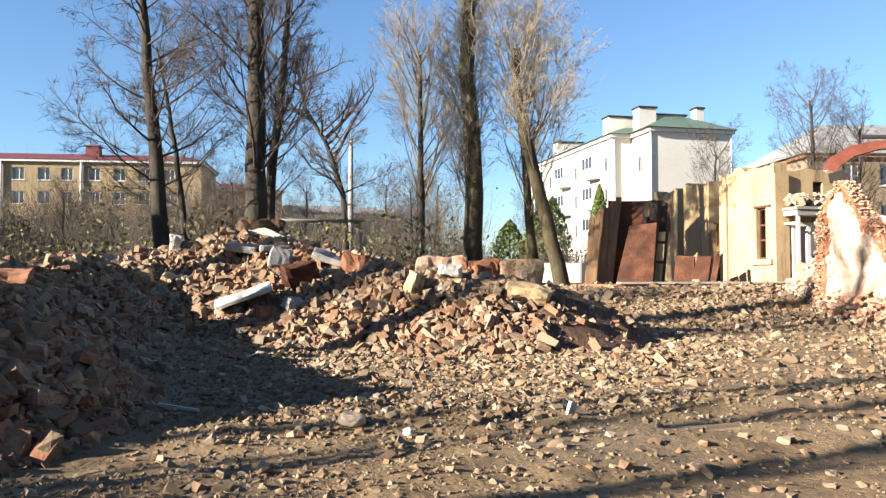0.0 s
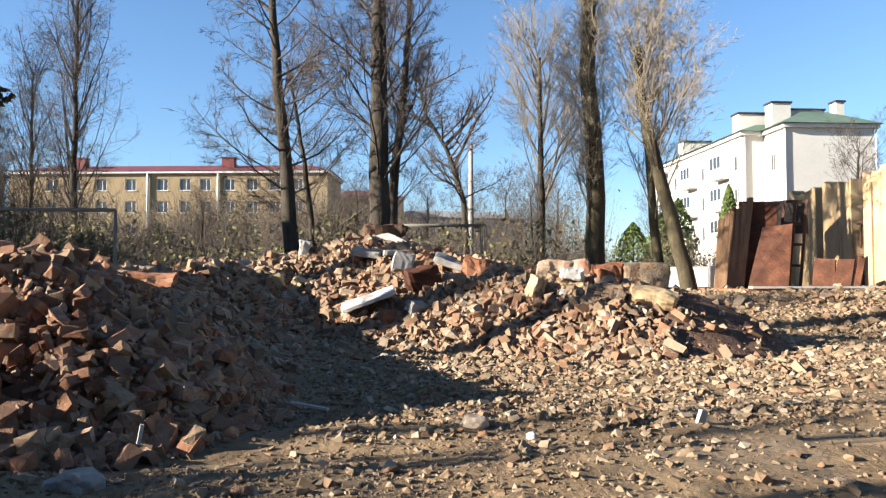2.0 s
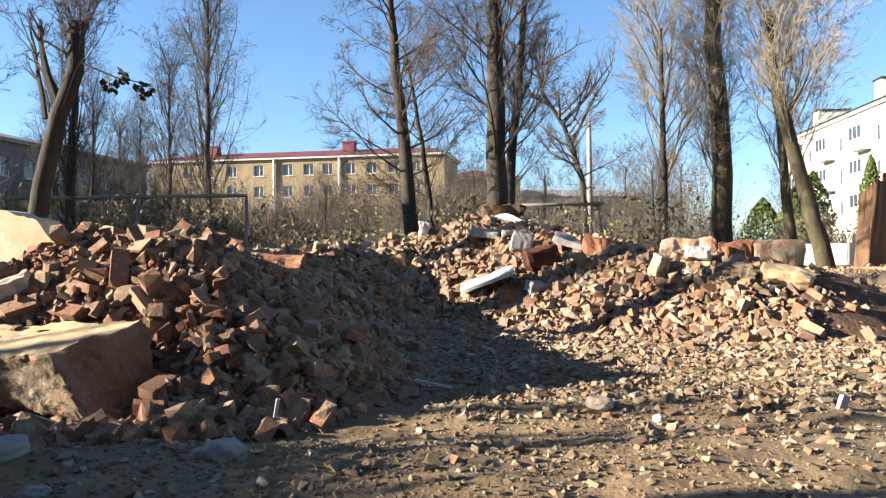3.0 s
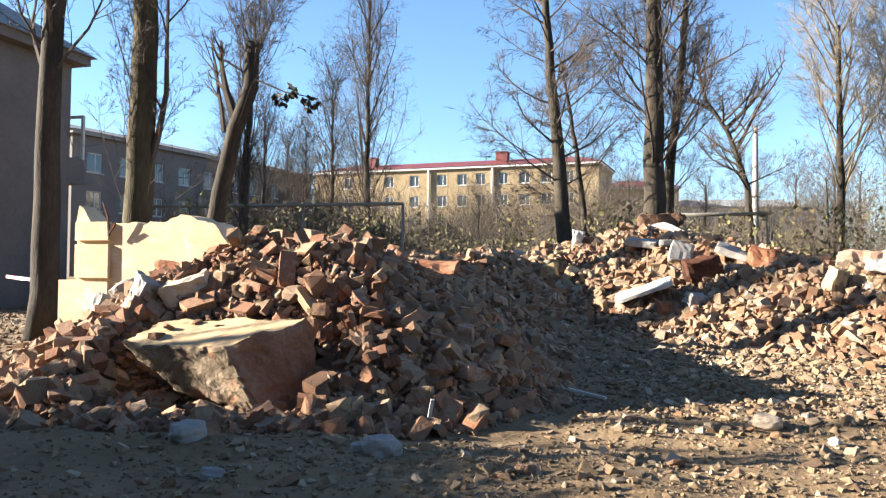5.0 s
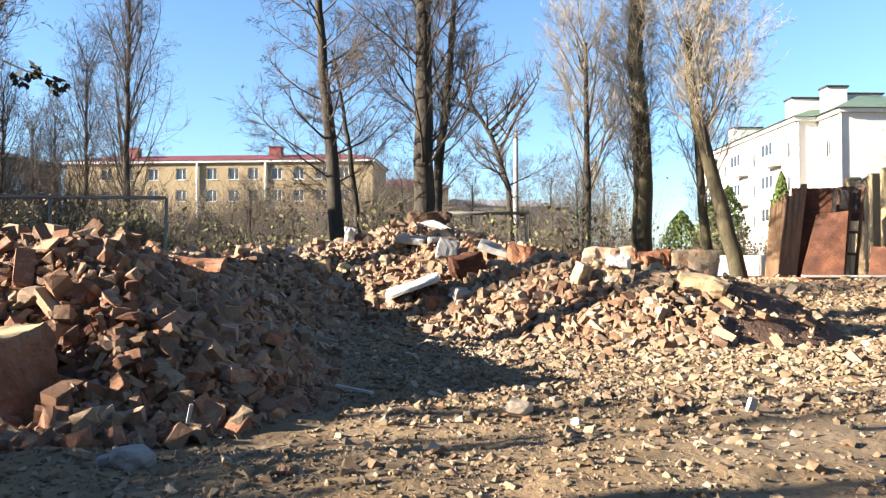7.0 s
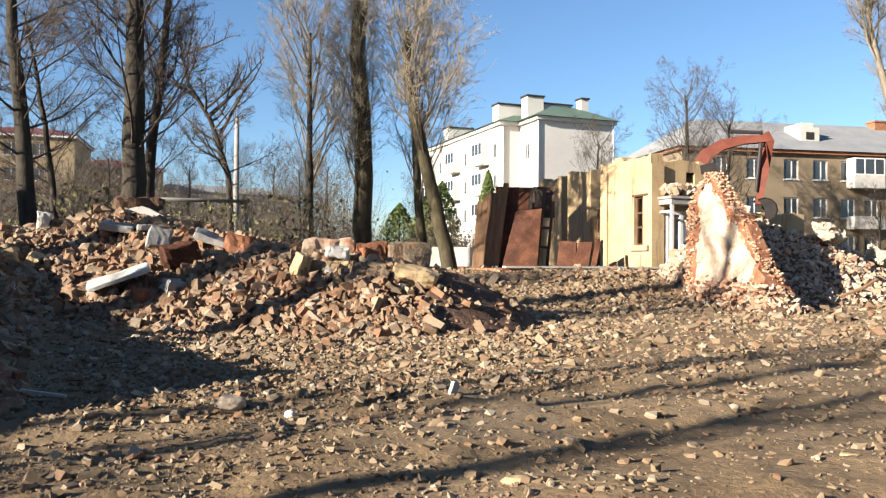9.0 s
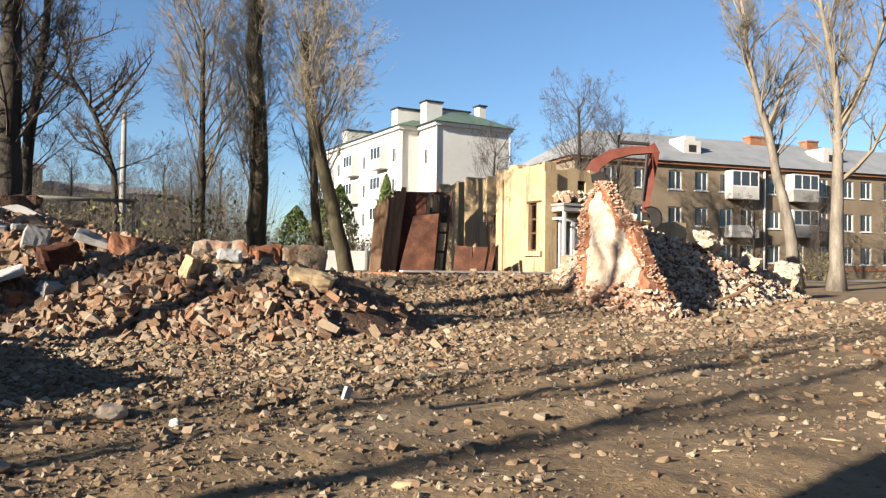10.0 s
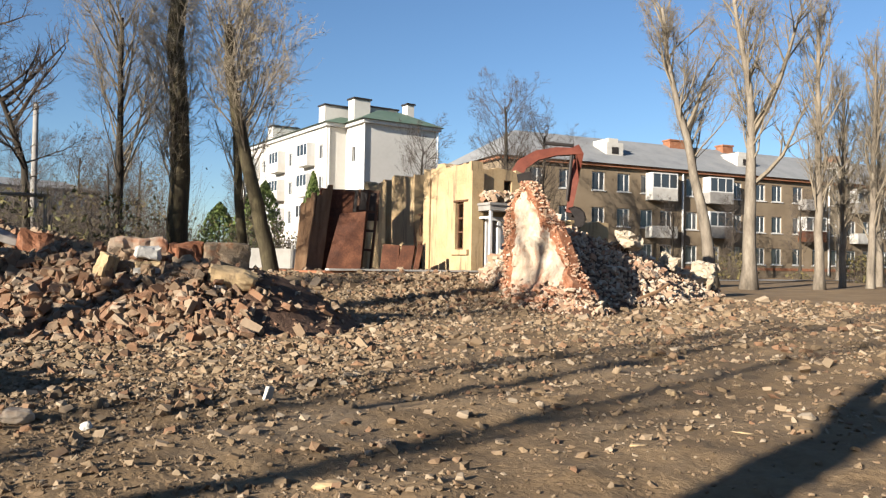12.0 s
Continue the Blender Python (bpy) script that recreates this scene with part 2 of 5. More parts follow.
def pile_height(x, y):
    """Height of the heaps of demolition rubble over the ground, negative outside them."""
    best = -9.0
    for (ax, ay, az), (bx, by, bz) in zip(RIDGE, RIDGE[1:]):
        dx, dy = bx - ax, by - ay
        t = max(0.0, min(1.0, ((x - ax) * dx + (y - ay) * dy) / (dx * dx + dy * dy)))
        d = math.hypot(x - ax - t * dx, y - ay - t * dy)
        z = az + t * (bz - az)
        best = max(best, z - (0.62 + 0.12 * (y < 12)) * (math.hypot(d, 0.35) - 0.35))
    # the hollow in which the fallen block lies
    if y < 9:
        best = min(best, 0.05 + 1.35 * max(0.0, y - 6.75) + 1.2 * max(0.0, x + 3.45, -5.5 - x))
    return best


def ground_height(x, y):
    far = max(0.0, min(1.0, (math.hypot(x, y) - 14) / 55))
    z = 0.85 * far * far * (3 - 2 * far) + 0.05 * fbm(x, y, 0.22, 3, 2.0) + 0.03 * fbm(x, y, 1.3, 3, 5.0) + (0.022 * fbm(x, y, 4.5, 2, 8.0) if -11 < x < 19 and y < 25 else 0.0)
    # clods thrown up along the tracks
    if -11 < x < 19 and 2 < y < 24:
        z += 0.05 * max(0.0, fbm(x * 0.7, y, 2.4, 3, 4.0)) + 0.05 * max(0.0, fbm(x * 0.45, y, 1.2, 3, 6.5) - 0.1)
    # wheel ruts that run past the rubble
    z += 0.055 * math.sin(2.6 * (y - 0.10 * x) + 1.2 * fbm(x, y, 0.25, 2, 9.0)) * math.exp(-((y - 6.2) / 3.0) ** 2)
    # the slope of spoil against the plinth of the ruin
    if 7 < x < 24 and 15 < y:
        k = max(0.0, min(1.0, (y - 17.5) / 6.3)) * max(0.0, min(1.0, (x - 7) / 3)) * max(0.0, min(1.0, (22 - x) / 3))
        z += 1.0 * k * k * (3 - 2 * k) * (y < 26) + (1.0 * k if y >= 26 else 0) * max(0, 1 - (y - 26) / 20)
    return z


def axis(lo, hi, fine_lo, fine_hi, step):
    a = list(np.arange(fine_lo, fine_hi + step / 2, step))
    g, s = [fine_hi], step
    while g[-1] < hi:
        s *= 1.25
        g.append(g[-1] + s)
    h, s = [fine_lo], step
    while h[-1] > lo:
        s *= 1.25
        h.append(h[-1] - s)
    return h[:0:-1] + a + g[1:]


def sheet(xs, ys, zf):
    M = Mesh()
    M.add([(x, y, zf(x, y)) for y in ys for x in xs], [(j * len(xs) + i, j * len(xs) + i + 1, (j + 1) * len(xs) + i + 1, (j + 1) * len(xs) + i)
                                                   for j in range(len(ys) - 1) for i in range(len(xs) - 1)])
    return M


ground = part("ground", sheet(axis(-1500, 1500, -10, 18, 0.11), axis(-1500, 1500, 2.5, 24, 0.11), ground_height), DIRT, smooth=True)
tagged(ground, "trampled brown earth strewn with brick dust and wheel ruts", "ground", kind="structure")


def pile_surface(x, y):
    h = pile_height(x, y)
    return ground_height(x, y) + h + (0.16 * fbm(x, y, 0.9, 4, 3.3) + 0.07 * fbm(x, y, 3.5, 2, 7.0)) * min(1, max(0, h * 2 + 0.4)) if h > -0.6 else ground_height(x, y) - 0.6


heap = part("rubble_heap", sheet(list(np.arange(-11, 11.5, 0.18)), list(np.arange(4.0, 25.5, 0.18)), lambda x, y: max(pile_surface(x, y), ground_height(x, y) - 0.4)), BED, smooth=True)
tagged(heap, "long heap of broken red bricks, mortar and plaster", "rubble", kind="stuff")


def top_at(x, y):
    return max(pile_surface(x, y), ground_height(x, y))


# ---- loose rubble ----
def chunk_shapes(n, seed, brick=0.6):
    """Unit lumps: broken bricks and angular stones, closed, 12 to 24 triangles each."""
    rng = random.Random(seed)
    out = []
    for i in range(n):
        bm = bmesh.new()
        if rng.random() < brick:
            ext = (rng.uniform(0.55, 1.05), rng.uniform(0.36, 0.6), rng.uniform(0.2, 0.4))
            for sx in (-1, 1):
                for sy in (-1, 1):
                    for sz in (-1, 1):
                        k = rng.uniform(0.82, 1.05) if rng.random() < 0.75 else rng.uniform(0.5, 0.85)
                        bm.verts.new((sx * ext[0] * k, sy * ext[1] * rng.uniform(0.86, 1.06), sz * ext[2] * rng.uniform(0.86, 1.06)))
            bm.verts.new((ext[0] * 1.05, rng.uniform(-0.2, 0.2), rng.uniform(-0.15, 0.15)))
        else:
            for _ in range(11):
                v = Vector((rng.gauss(0, 1), rng.gauss(0, 1), rng.gauss(0, 1))).normalized()
                bm.verts.new((v.x * rng.uniform(0.7, 1), v.y * rng.uniform(0.5, 0.8), v.z * rng.uniform(0.35, 0.65)))
        res = bmesh.ops.convex_hull(bm, input=bm.verts)
        for v in [v for v in bm.verts if not v.link_faces]:
            bm.verts.remove(v)
        bm.verts.index_update()
        out.append((np.array([v.co[:] for v in bm.verts]), np.array([[v.index for v in f.verts] for f in bm.faces])))
        bm.free()
    return out


SHAPES = chunk_shapes(40, 4, 0.68)
CLODS = chunk_shapes(30, 12, 0.25)
LUMPS = []
for v, f in SHAPES:
    me = bpy.data.meshes.new("brick")
    me.from_pydata(v, [], f.tolist())
    me.materials.append(BRICKS)
    LUMPS.append(me)


def turn_matrix(rng, flat):
    e = Euler((rng.gauss(0, flat), rng.gauss(0, flat), rng.uniform(0, 6.283)))
    return np.array(e.to_matrix())


def scatter(name, label, spots, mat, seed, flat=0.6, shapes=None):
    """spots: (x, y, z, size). All joined into one mesh of loose pieces."""
    rng = random.Random(seed)
    shapes = shapes or SHAPES
    V, Fs, n = [], [], 0
    for x, y, z, s in spots:
        v, f = shapes[rng.randrange(len(shapes))]
        V.append((v * s) @ turn_matrix(rng, flat).T + (x, y, z))
        Fs.append(f + n)
        n += len(v)
    V, Fs = np.concatenate(V), np.concatenate(Fs)
    me = bpy.data.meshes.new(name)
    me.vertices.add(len(V))
    me.vertices.foreach_set("co", V.ravel())
    me.loops.add(Fs.size)
    me.loops.foreach_set("vertex_index", Fs.ravel().astype(np.int32))
    me.polygons.add(len(Fs))
    me.polygons.foreach_set("loop_start", (np.arange(len(Fs)) * 3).astype(np.int32))
    me.update(calc_edges=True)
    me.shade_flat()
    me.materials.append(mat)
    return tagged(new(name, me), label, "rubble", kind="stuff")


rng = random.Random(11)
spots, near = [], []
for _ in range(125000):
    x, y = rng.uniform(-9.5, 9.5), rng.uniform(5.0, 22.5)
    h = pile_height(x, y)
    if h < -0.12:
        continue
    if x > 5.3 and y > 13 and rng.random() < 0.93:
        continue
    if rng.random() > (0.95 if y < 12.5 else 0.8):
        continue
    s = min(0.2, 0.036 * math.exp(abs(rng.gauss(0, 0.78))))
    s *= 1.0 if y < 12 else 1.08
    if rng.random() < 0.02:
        s = rng.uniform(0.15, 0.25)
    (near if y < 9.6 and -5.6 < x < -2.4 and s > 0.085 and len(near) < 300 else spots).append((x, y, top_at(x, y) + s * 0.12, s))
scatter("heap_rubble", "jumble of broken red bricks on the near heap", [s for s in spots if s[1] < 12], RUBBLE, 5, 0.7)
scatter("heap_rubble", "jumble of dusty bricks and mortar lumps on the long heap", [s for s in spots if s[1] >= 12], HEAP, 9, 0.7)


def field_density(x, y):
    """How thick the spread of loose pieces lies on the open ground."""
    d = 0.13 if x < 3 or y > 9 else 0.085
    d += 0.80 * math.exp(-((x - 2.8 - 0.35 * (y - 12)) / 3.6) ** 2 - ((y - 13.5) / 4.2) ** 2)
    d += 0.60 * math.exp(-((x - 0.9) / 1.9) ** 2 - ((y - 8.6) / 1.1) ** 2)
    d += 0.40 * math.exp(-((x - 4.2) / 3.2) ** 2 - ((y - 7.6 - 0.1 * x) / 0.45) ** 2)
    d += 0.14 * math.exp(-((y - 4.9) / 0.6) ** 2 - ((x + 1) / 3.5) ** 2)
    d += 0.55 * math.exp(-((x - 14) / 5.0) ** 2 - ((y - 20.5) / 2.6) ** 2)
    d += 0.60 * math.exp(-((x + 7.5) / 1.7) ** 2 - ((y - 7.6) / 1.4) ** 2)
    d += 0.25 * math.exp(-((x + 1.5) / 2.5) ** 2 - ((y - 5.4) / 1.0) ** 2)
    return d * (0.55 + 0.9 * max(0, 0.5 + fbm(x, y, 0.5, 3, 1.0)))


spots, grit = [], []
for _ in range(190000):
    r = 3.6 + 30 * rng.random() ** 1.45
    a = rng.uniform(-0.86, 1.22)
    x, y = r * math.sin(a), r * math.cos(a)
    if pile_height(x, y) > 0.1 or rng.random() > field_density(x, y) * min(1.6, r / 8):
        continue
    s = min(0.11, 0.017 * math.exp(abs(rng.gauss(0, 0.68)))) * (0.32 + 0.088 * r)
    (spots if s > 0.045 else grit).append((x, y, ground_height(x, y) + s * 0.1, s))
scatter("loose_rubble", "loose brick ends and mortar lumps scattered over bare earth", spots, FIELD, 6, 0.4, CLODS)
scatter("loose_gravel", "small chips of brick and stone on bare earth", grit, PEBBLE, 7, 0.4, CLODS[::2])


# ---- walls with real openings ----
def wall_shape(length, z0, top, thick, openings, cuts=(), M=None):
    """A wall along +x from x=0, outer face at y=0, thick towards +y. openings: (x0, x1, z0, z1).
    top: a height, or a function of x for a broken top (cuts: the x at which it is stepped)."""
    M = M or Mesh()
    topf = top if callable(top) else (lambda x: top)
    xs = sorted({0.0, length, *[o[0] for o in openings], *[o[1] for o in openings], *cuts})
    zmax = max(topf(x) for x in xs)
    zs = sorted({z0, *[o[2] for o in openings], *[o[3] for o in openings]})
    zs = [z for z in zs if z < zmax]

    def is_open(xm, zm):
        return any(o[0] < xm < o[1] and o[2] < zm < o[3] for o in openings)

    cells = {}
    for i in range(len(xs) - 1):
        a, b = xs[i], xs[i + 1]
        ta, tb = topf(a + 1e-4), topf(b - 1e-4)
        for j in range(len(zs)):
            lo, last = zs[j], j + 1 == len(zs)
            ha, hb = (ta, tb) if last else (min(zs[j + 1], ta), min(zs[j + 1], tb))
            mid_z = lo + 0.01 if last else (lo + zs[j + 1]) / 2
            if max(ha, hb) > lo + 1e-3 and not is_open((a + b) / 2, mid_z):
                cells[i, j] = (a, b, lo, max(ha, lo + 0.01), max(hb, lo + 0.01))
    seen, V, Fq = {}, [], []

    def vid(x, y, z):
        k = (round(x, 4), round(y, 4), round(z, 4))
        if k not in seen:
            seen[k] = len(V)
            V.append(k)
        return seen[k]
    for (i, j), (a, b, lo, ha, hb) in cells.items():
        f = [vid(a, 0, lo), vid(b, 0, lo), vid(b, 0, hb), vid(a, 0, ha)]
        g = [vid(a, thick, lo), vid(b, thick, lo), vid(b, thick, hb), vid(a, thick, ha)]
        Fq += [tuple(f), (g[1], g[0], g[3], g[2])]
        if (i, j + 1) not in cells:
            Fq.append((f[3], f[2], g[2], g[3]))
        if (i, j - 1) not in cells:
            Fq.append((f[1], f[0], g[0], g[1]))
        lf, rt = cells.get((i - 1, j)), cells.get((i + 1, j))
        if lf is None or abs(lf[4] - ha) > 1e-3:
            Fq.append((f[0], f[3], g[3], g[0]))
        if rt is None or abs(rt[3] - hb) > 1e-3:
            Fq.append((f[2], f[1], g[1], g[2]))
    M.add(V, Fq)
    return M


def bars(M, x0, x1, z0, z1, w, y0, y1, mull=(), rails=()):
    for a, b, c, d in ((x0, x1, z0, z0 + w), (x0, x1, z1 - w, z1), (x0, x0 + w, z0 + w, z1 - w), (x1 - w, x1, z0 + w, z1 - w)):
        M.box((a, y0, c), (b, y1, d))
    for x in mull:
        M.box((x - w / 2, y0 + 0.003, z0 + w), (x + w / 2, y1 - 0.003, z1 - w))
    for z in rails:
        M.box((x0 + w, y0 + 0.006, z - w / 2), (x1 - w, y1 - 0.006, z + w / 2))
    return M


WINDOW_DATA = {}


def window(parent, x, z, w, h, mat=TRIM, sill=True, open_side=0):
    """A two-light window centred at x, foot at z, set into a wall whose face is y=0."""
    key = (w, h, mat.name)
    if key not in WINDOW_DATA:
        fr = bars(Mesh(), -w / 2, w / 2, 0, h, 0.09, 0.10, 0.18, mull=(w * 0.08,)).mesh("window_frame", mat)
        pn = Mesh().box((-w / 2 + 0.05, 0.135, 0.05), (w / 2 - 0.05, 0.15, h - 0.05)).mesh("pane", GLASS)
        sl = Mesh().box((-w / 2 - 0.08, -0.09, -0.07), (w / 2 + 0.08, 0.1, 0)).mesh("sill", TRIM)
        WINDOW_DATA[key] = (fr, pn, sl)
    fr, pn, sl = WINDOW_DATA[key]
    f = part("window", fr, None, parent)
    f.location = (x, 0, z)
    part("pane", pn, None, f)
    if sill:
        part("sill", sl, None, f)
    return f


def hip_roof(x0, x1, y0, y1, z, rise, over=0.5, hip=4.0):
    M = Mesh()
    a, b, c, d = x0 - over, x1 + over, y0 - over, y1 + over
    ym = (y0 + y1) / 2
    M.add([(a, c, z), (b, c, z), (b, d, z), (a, d, z), (a + hip, ym, z + rise), (b - hip, ym, z + rise)], [(0, 1, 5, 4), (1, 2, 5), (2, 3, 4, 5), (3, 0, 4), (3, 2, 1, 0)])
    return M


def balcony(parent, x, z, w, h, mat, glazed, deep=0.95):
    b = part("balcony", Mesh().box((x - w / 2, -deep, z), (x + w / 2, -0.003, z + 0.12)).box((x - w / 2, -deep, z + 0.12), (x + w / 2, -deep + 0.05, z + h))
             .box((x - w / 2, -deep + 0.05, z + 0.12), (x - w / 2 + 0.05, -0.003, z + h)).box((x + w / 2 - 0.05, -deep + 0.05, z + 0.12), (x + w / 2, -0.003, z + h)), mat, parent)
    if glazed:
        fr = bars(Mesh(), x - w / 2, x + w / 2, z + h + 0.003, z + h + 1.35, 0.1, -deep, -deep + 0.06, mull=(x - w / 6, x + w / 6))
        for s in (x - w / 2 + 0.03, x + w / 2 - 0.03):
            fr.box((s - 0.03, -deep + 0.06, z + h + 0.003), (s + 0.03, -0.003, z + h + 1.35))
        part("glazing_frame", fr, TRIM, b)
        part("pane", Mesh().box((x - w / 2 + 0.07, -deep + 0.02, z + h + 0.05), (x + w / 2 - 0.07, -deep + 0.035, z + h + 1.3)), GLASS, b)
    return b


def pipe_run(name, pts, r, mat, parent, sides=8):
    return part(name, Mesh().tube(pts, [r] * len(pts), sides), mat, parent, smooth=True)


# ---- brown brick block of flats ----
def brown_flats():
    H = thing("apartment_house", "three-storey brown brick apartment house with grey roof and balconies", "house", at=pose(37.67, 47.64, 0.82, 0, 0, -10.06))
    cols = [3.2, 6.0, 9.2, 11.75, 14.2, 16.3, 19.15, 21.7, 24.3, 27.2, 29.3, 32.0, 34.6, 37.2, 39.3, 41.6, 44.2, 46.8, 49.4, 52.0]
    op = [(c - 0.65, c + 0.65, z, z + 1.55) for c in cols for z in (1.25, 4.2, 7.15)]
    part("wall", wall_shape(55, 0, 9.15, 0.45, op), BROWNBRICK, H)
    for a, b in (((0, 0.453, 0), (0.45, 12, 9.15)), ((54.55, 0.453, 0), (55, 12, 9.15)), ((0.453, 11.55, 0), (54.547, 12, 9.15))):
        part("end_wall", Mesh().box(a, b), BROWNBRICK, H)
    # solid box, its black colour stands in for shade inside the rooms
    part("room_dark_fill", Mesh().box((0.46, 1.8, 0.1), (54.5, 11.5, 9.0)), BLACK, H, "black box painted as the dark of unlit rooms")
    part("cornice", Mesh().box((-0.3, -0.35, 9.153), (55.3, 12.3, 9.4)), REDBRICK, H, "orange brick cornice")
    part("band", Mesh().box((0, -0.05, 0.7), (55, -0.003, 0.95)), REDBRICK, H, "orange brick plinth band")
    part("roof", hip_roof(0, 55, 0, 12, 9.404, 3.3, 0.55, 5), GREYROOF, H)
    for c in cols:
        for z in (1.25, 4.2, 7.15):
            window(H, c, z, 1.3, 1.55)
    for x, z, g, m in ((15.4, 6.55, 1, LIME), (15.4, 3.35, 0, LIME), (21.7, 6.55, 1, CONCRETE), (21.7, 3.5, 1, CONCRETE), (33.4, 6.5, 0, CONCRETE), (33.4, 3.5, 1, RUST), (40.4, 6.5, 1, CONCRETE), (40.4, 3.5, 0, LIME)):
        balcony(H, x, z, 2.7, 1.0, m, g)
    for x in (18.0, 36.0):
        pipe_run("drainpipe", [(x, -0.14, 0.3), (x, -0.14, 9.1)], 0.09, TRIM, H)
    for x, w, h, m in ((12.0, 1.7, 1.3, LIME), (27.0, 2.0, 1.2, LIME), (40.5, 1.8, 1.2, LIME)):
        d = part("dormer", Mesh().box((x - w / 2, 1.6, 10.0), (x + w / 2, 4.6, 10.3 + h)).box((x - w * 0.3, 1.9, 10.3 + h), (x + w * 0.3, 4.2, 10.7 + h)), m, H, "whitewashed dormer")
        part("louvre", Mesh().box((x - 0.35, 1.57, 10.6), (x + 0.35, 1.597, 11.2)), DARK, d)
    for x, w in ((21.0, 2.6), (27.6, 1.3), (43.0, 2.2)):
        part("chimney", Mesh().box((x, 5.2, 11.2), (x + w, 6.2, 13.0)).box((x - 0.08, 5.12, 13.003), (x + w + 0.08, 6.28, 13.15)), REDBRICK, H, "red brick chimney")


# ---- white rendered block ----
def white_flats():
    H = thing("apartment_house", "four-storey white rendered apartment house with green metal roof", "house", at=pose(0.95, 2.0, 0.95))
    L = Matrix.Translation((32.2, 92, 0)) @ Matrix.Rotation(-math.pi / 2, 4, "Z")   # local x runs towards -y, face to -x
    cols = [1.8 + 2.6 * i for i in range(9)]
    op = [(c - 0.6, c + 0.6, z, z + 1.5) for c in cols for z in (1.6, 4.75, 7.9, 11.05, 13.1)[:4]]
    w = part("wall", wall_shape(24, 0, 14.2, 0.4, op), WHITEWALL, H)
    w.matrix_basis = L
    for c in cols:
        for z in (1.6, 4.75, 7.9, 11.05):
            window(w, c, z, 1.2, 1.5)
    for x in (4.4, 12.2, 20.0):
        for z in (4.2, 7.35, 10.5):
            balcony(w, x, z, 2.6, 1.0, WHITEWALL, 1)
    for a, b in (((32.603, 68, 0), (34.297, 68.4, 14.2)), ((34.3, 64, 0), (42.6, 68.4, 14.2)), ((42.2, 68.403, 0), (42.6, 92, 14.2)), ((32.603, 91.6, 0), (42.197, 92, 14.2))):
        part("gable_wall", Mesh().box(a, b), WHITEWALL, H)
    part("room_dark_core", Mesh().box((33.9, 68.5, 0.1), (42.1, 91.5, 14.1)), BLACK, H, "black box painted as the dark of unlit rooms")
    part("cornice", Mesh().box((31.9, 67.6, 14.203), (42.9, 92.4, 14.55)).box((33.95, 63.6, 14.203), (42.95, 67.597, 14.55)), TRIM, H)
    part("roof", Mesh().add([(31.6, 67.3, 14.554), (43.1, 67.3, 14.554), (43.1, 92.7, 14.554), (31.6, 92.7, 14.554), (37.3, 70.5, 16.6), (37.3, 89, 16.6)],
                            [(0, 1, 4), (1, 2, 5, 4), (2, 3, 5), (3, 0, 4, 5), (3, 2, 1, 0)]), GREENROOF, H)
    part("porch_roof", Mesh().add([(33.6, 63.3, 14.56), (43.15, 63.3, 14.56), (43.15, 68.5, 14.56), (33.6, 68.5, 14.56), (37.2, 66.5, 16.2), (39.8, 66.5, 16.2), (38.5, 70.5, 16.4)],
                                  [(0, 1, 5, 4), (1, 2, 6, 5), (3, 0, 4, 6), (4, 5, 6), (3, 2, 1, 0)]), GREENROOF, H)
    for a, b in (((32.2, 68.6, 14.4), (35.2, 70.0, 16.4)), ((34.3, 66.3, 14.9), (36.1, 67.6, 16.95)), ((36.8, 68.0, 15.0), (40.3, 69.2, 16.7)), ((40.4, 66.2, 14.9), (41.2, 67.2, 17.1)), ((32.8, 84.0, 14.4), (36.0, 85.5, 16.5))):
        c = part("chimney", Mesh().box(a, b), WHITEWALL, H)
        part("cap", Mesh().box((a[0] - 0.12, a[1] - 0.12, b[2] + 0.003), (b[0] + 0.12, b[1] + 0.12, b[2] + 0.16)), DARK, c)
    for x, y in ((34.22, 63.9), (42.7, 63.9), (32.4, 67.9)):
        pipe_run("drainpipe", [(x, y, 0.3), (x, y, 14.3)], 0.08, TRIM, H)
    win = part("stair_window", bars(Mesh(), 0, 0.8, 0, 1.6, 0.08, -0.02, 0.06, mull=(0.4,)), TRIM, H)
    win.matrix_basis = Matrix.Translation((34.3, 66.6, 10.6)) @ Matrix.Rotation(-math.pi / 2, 4, "Z")
    part("pane", Mesh().box((0.06, 0.0, 0.06), (0.74, 0.02, 1.54)), GLASS, win)


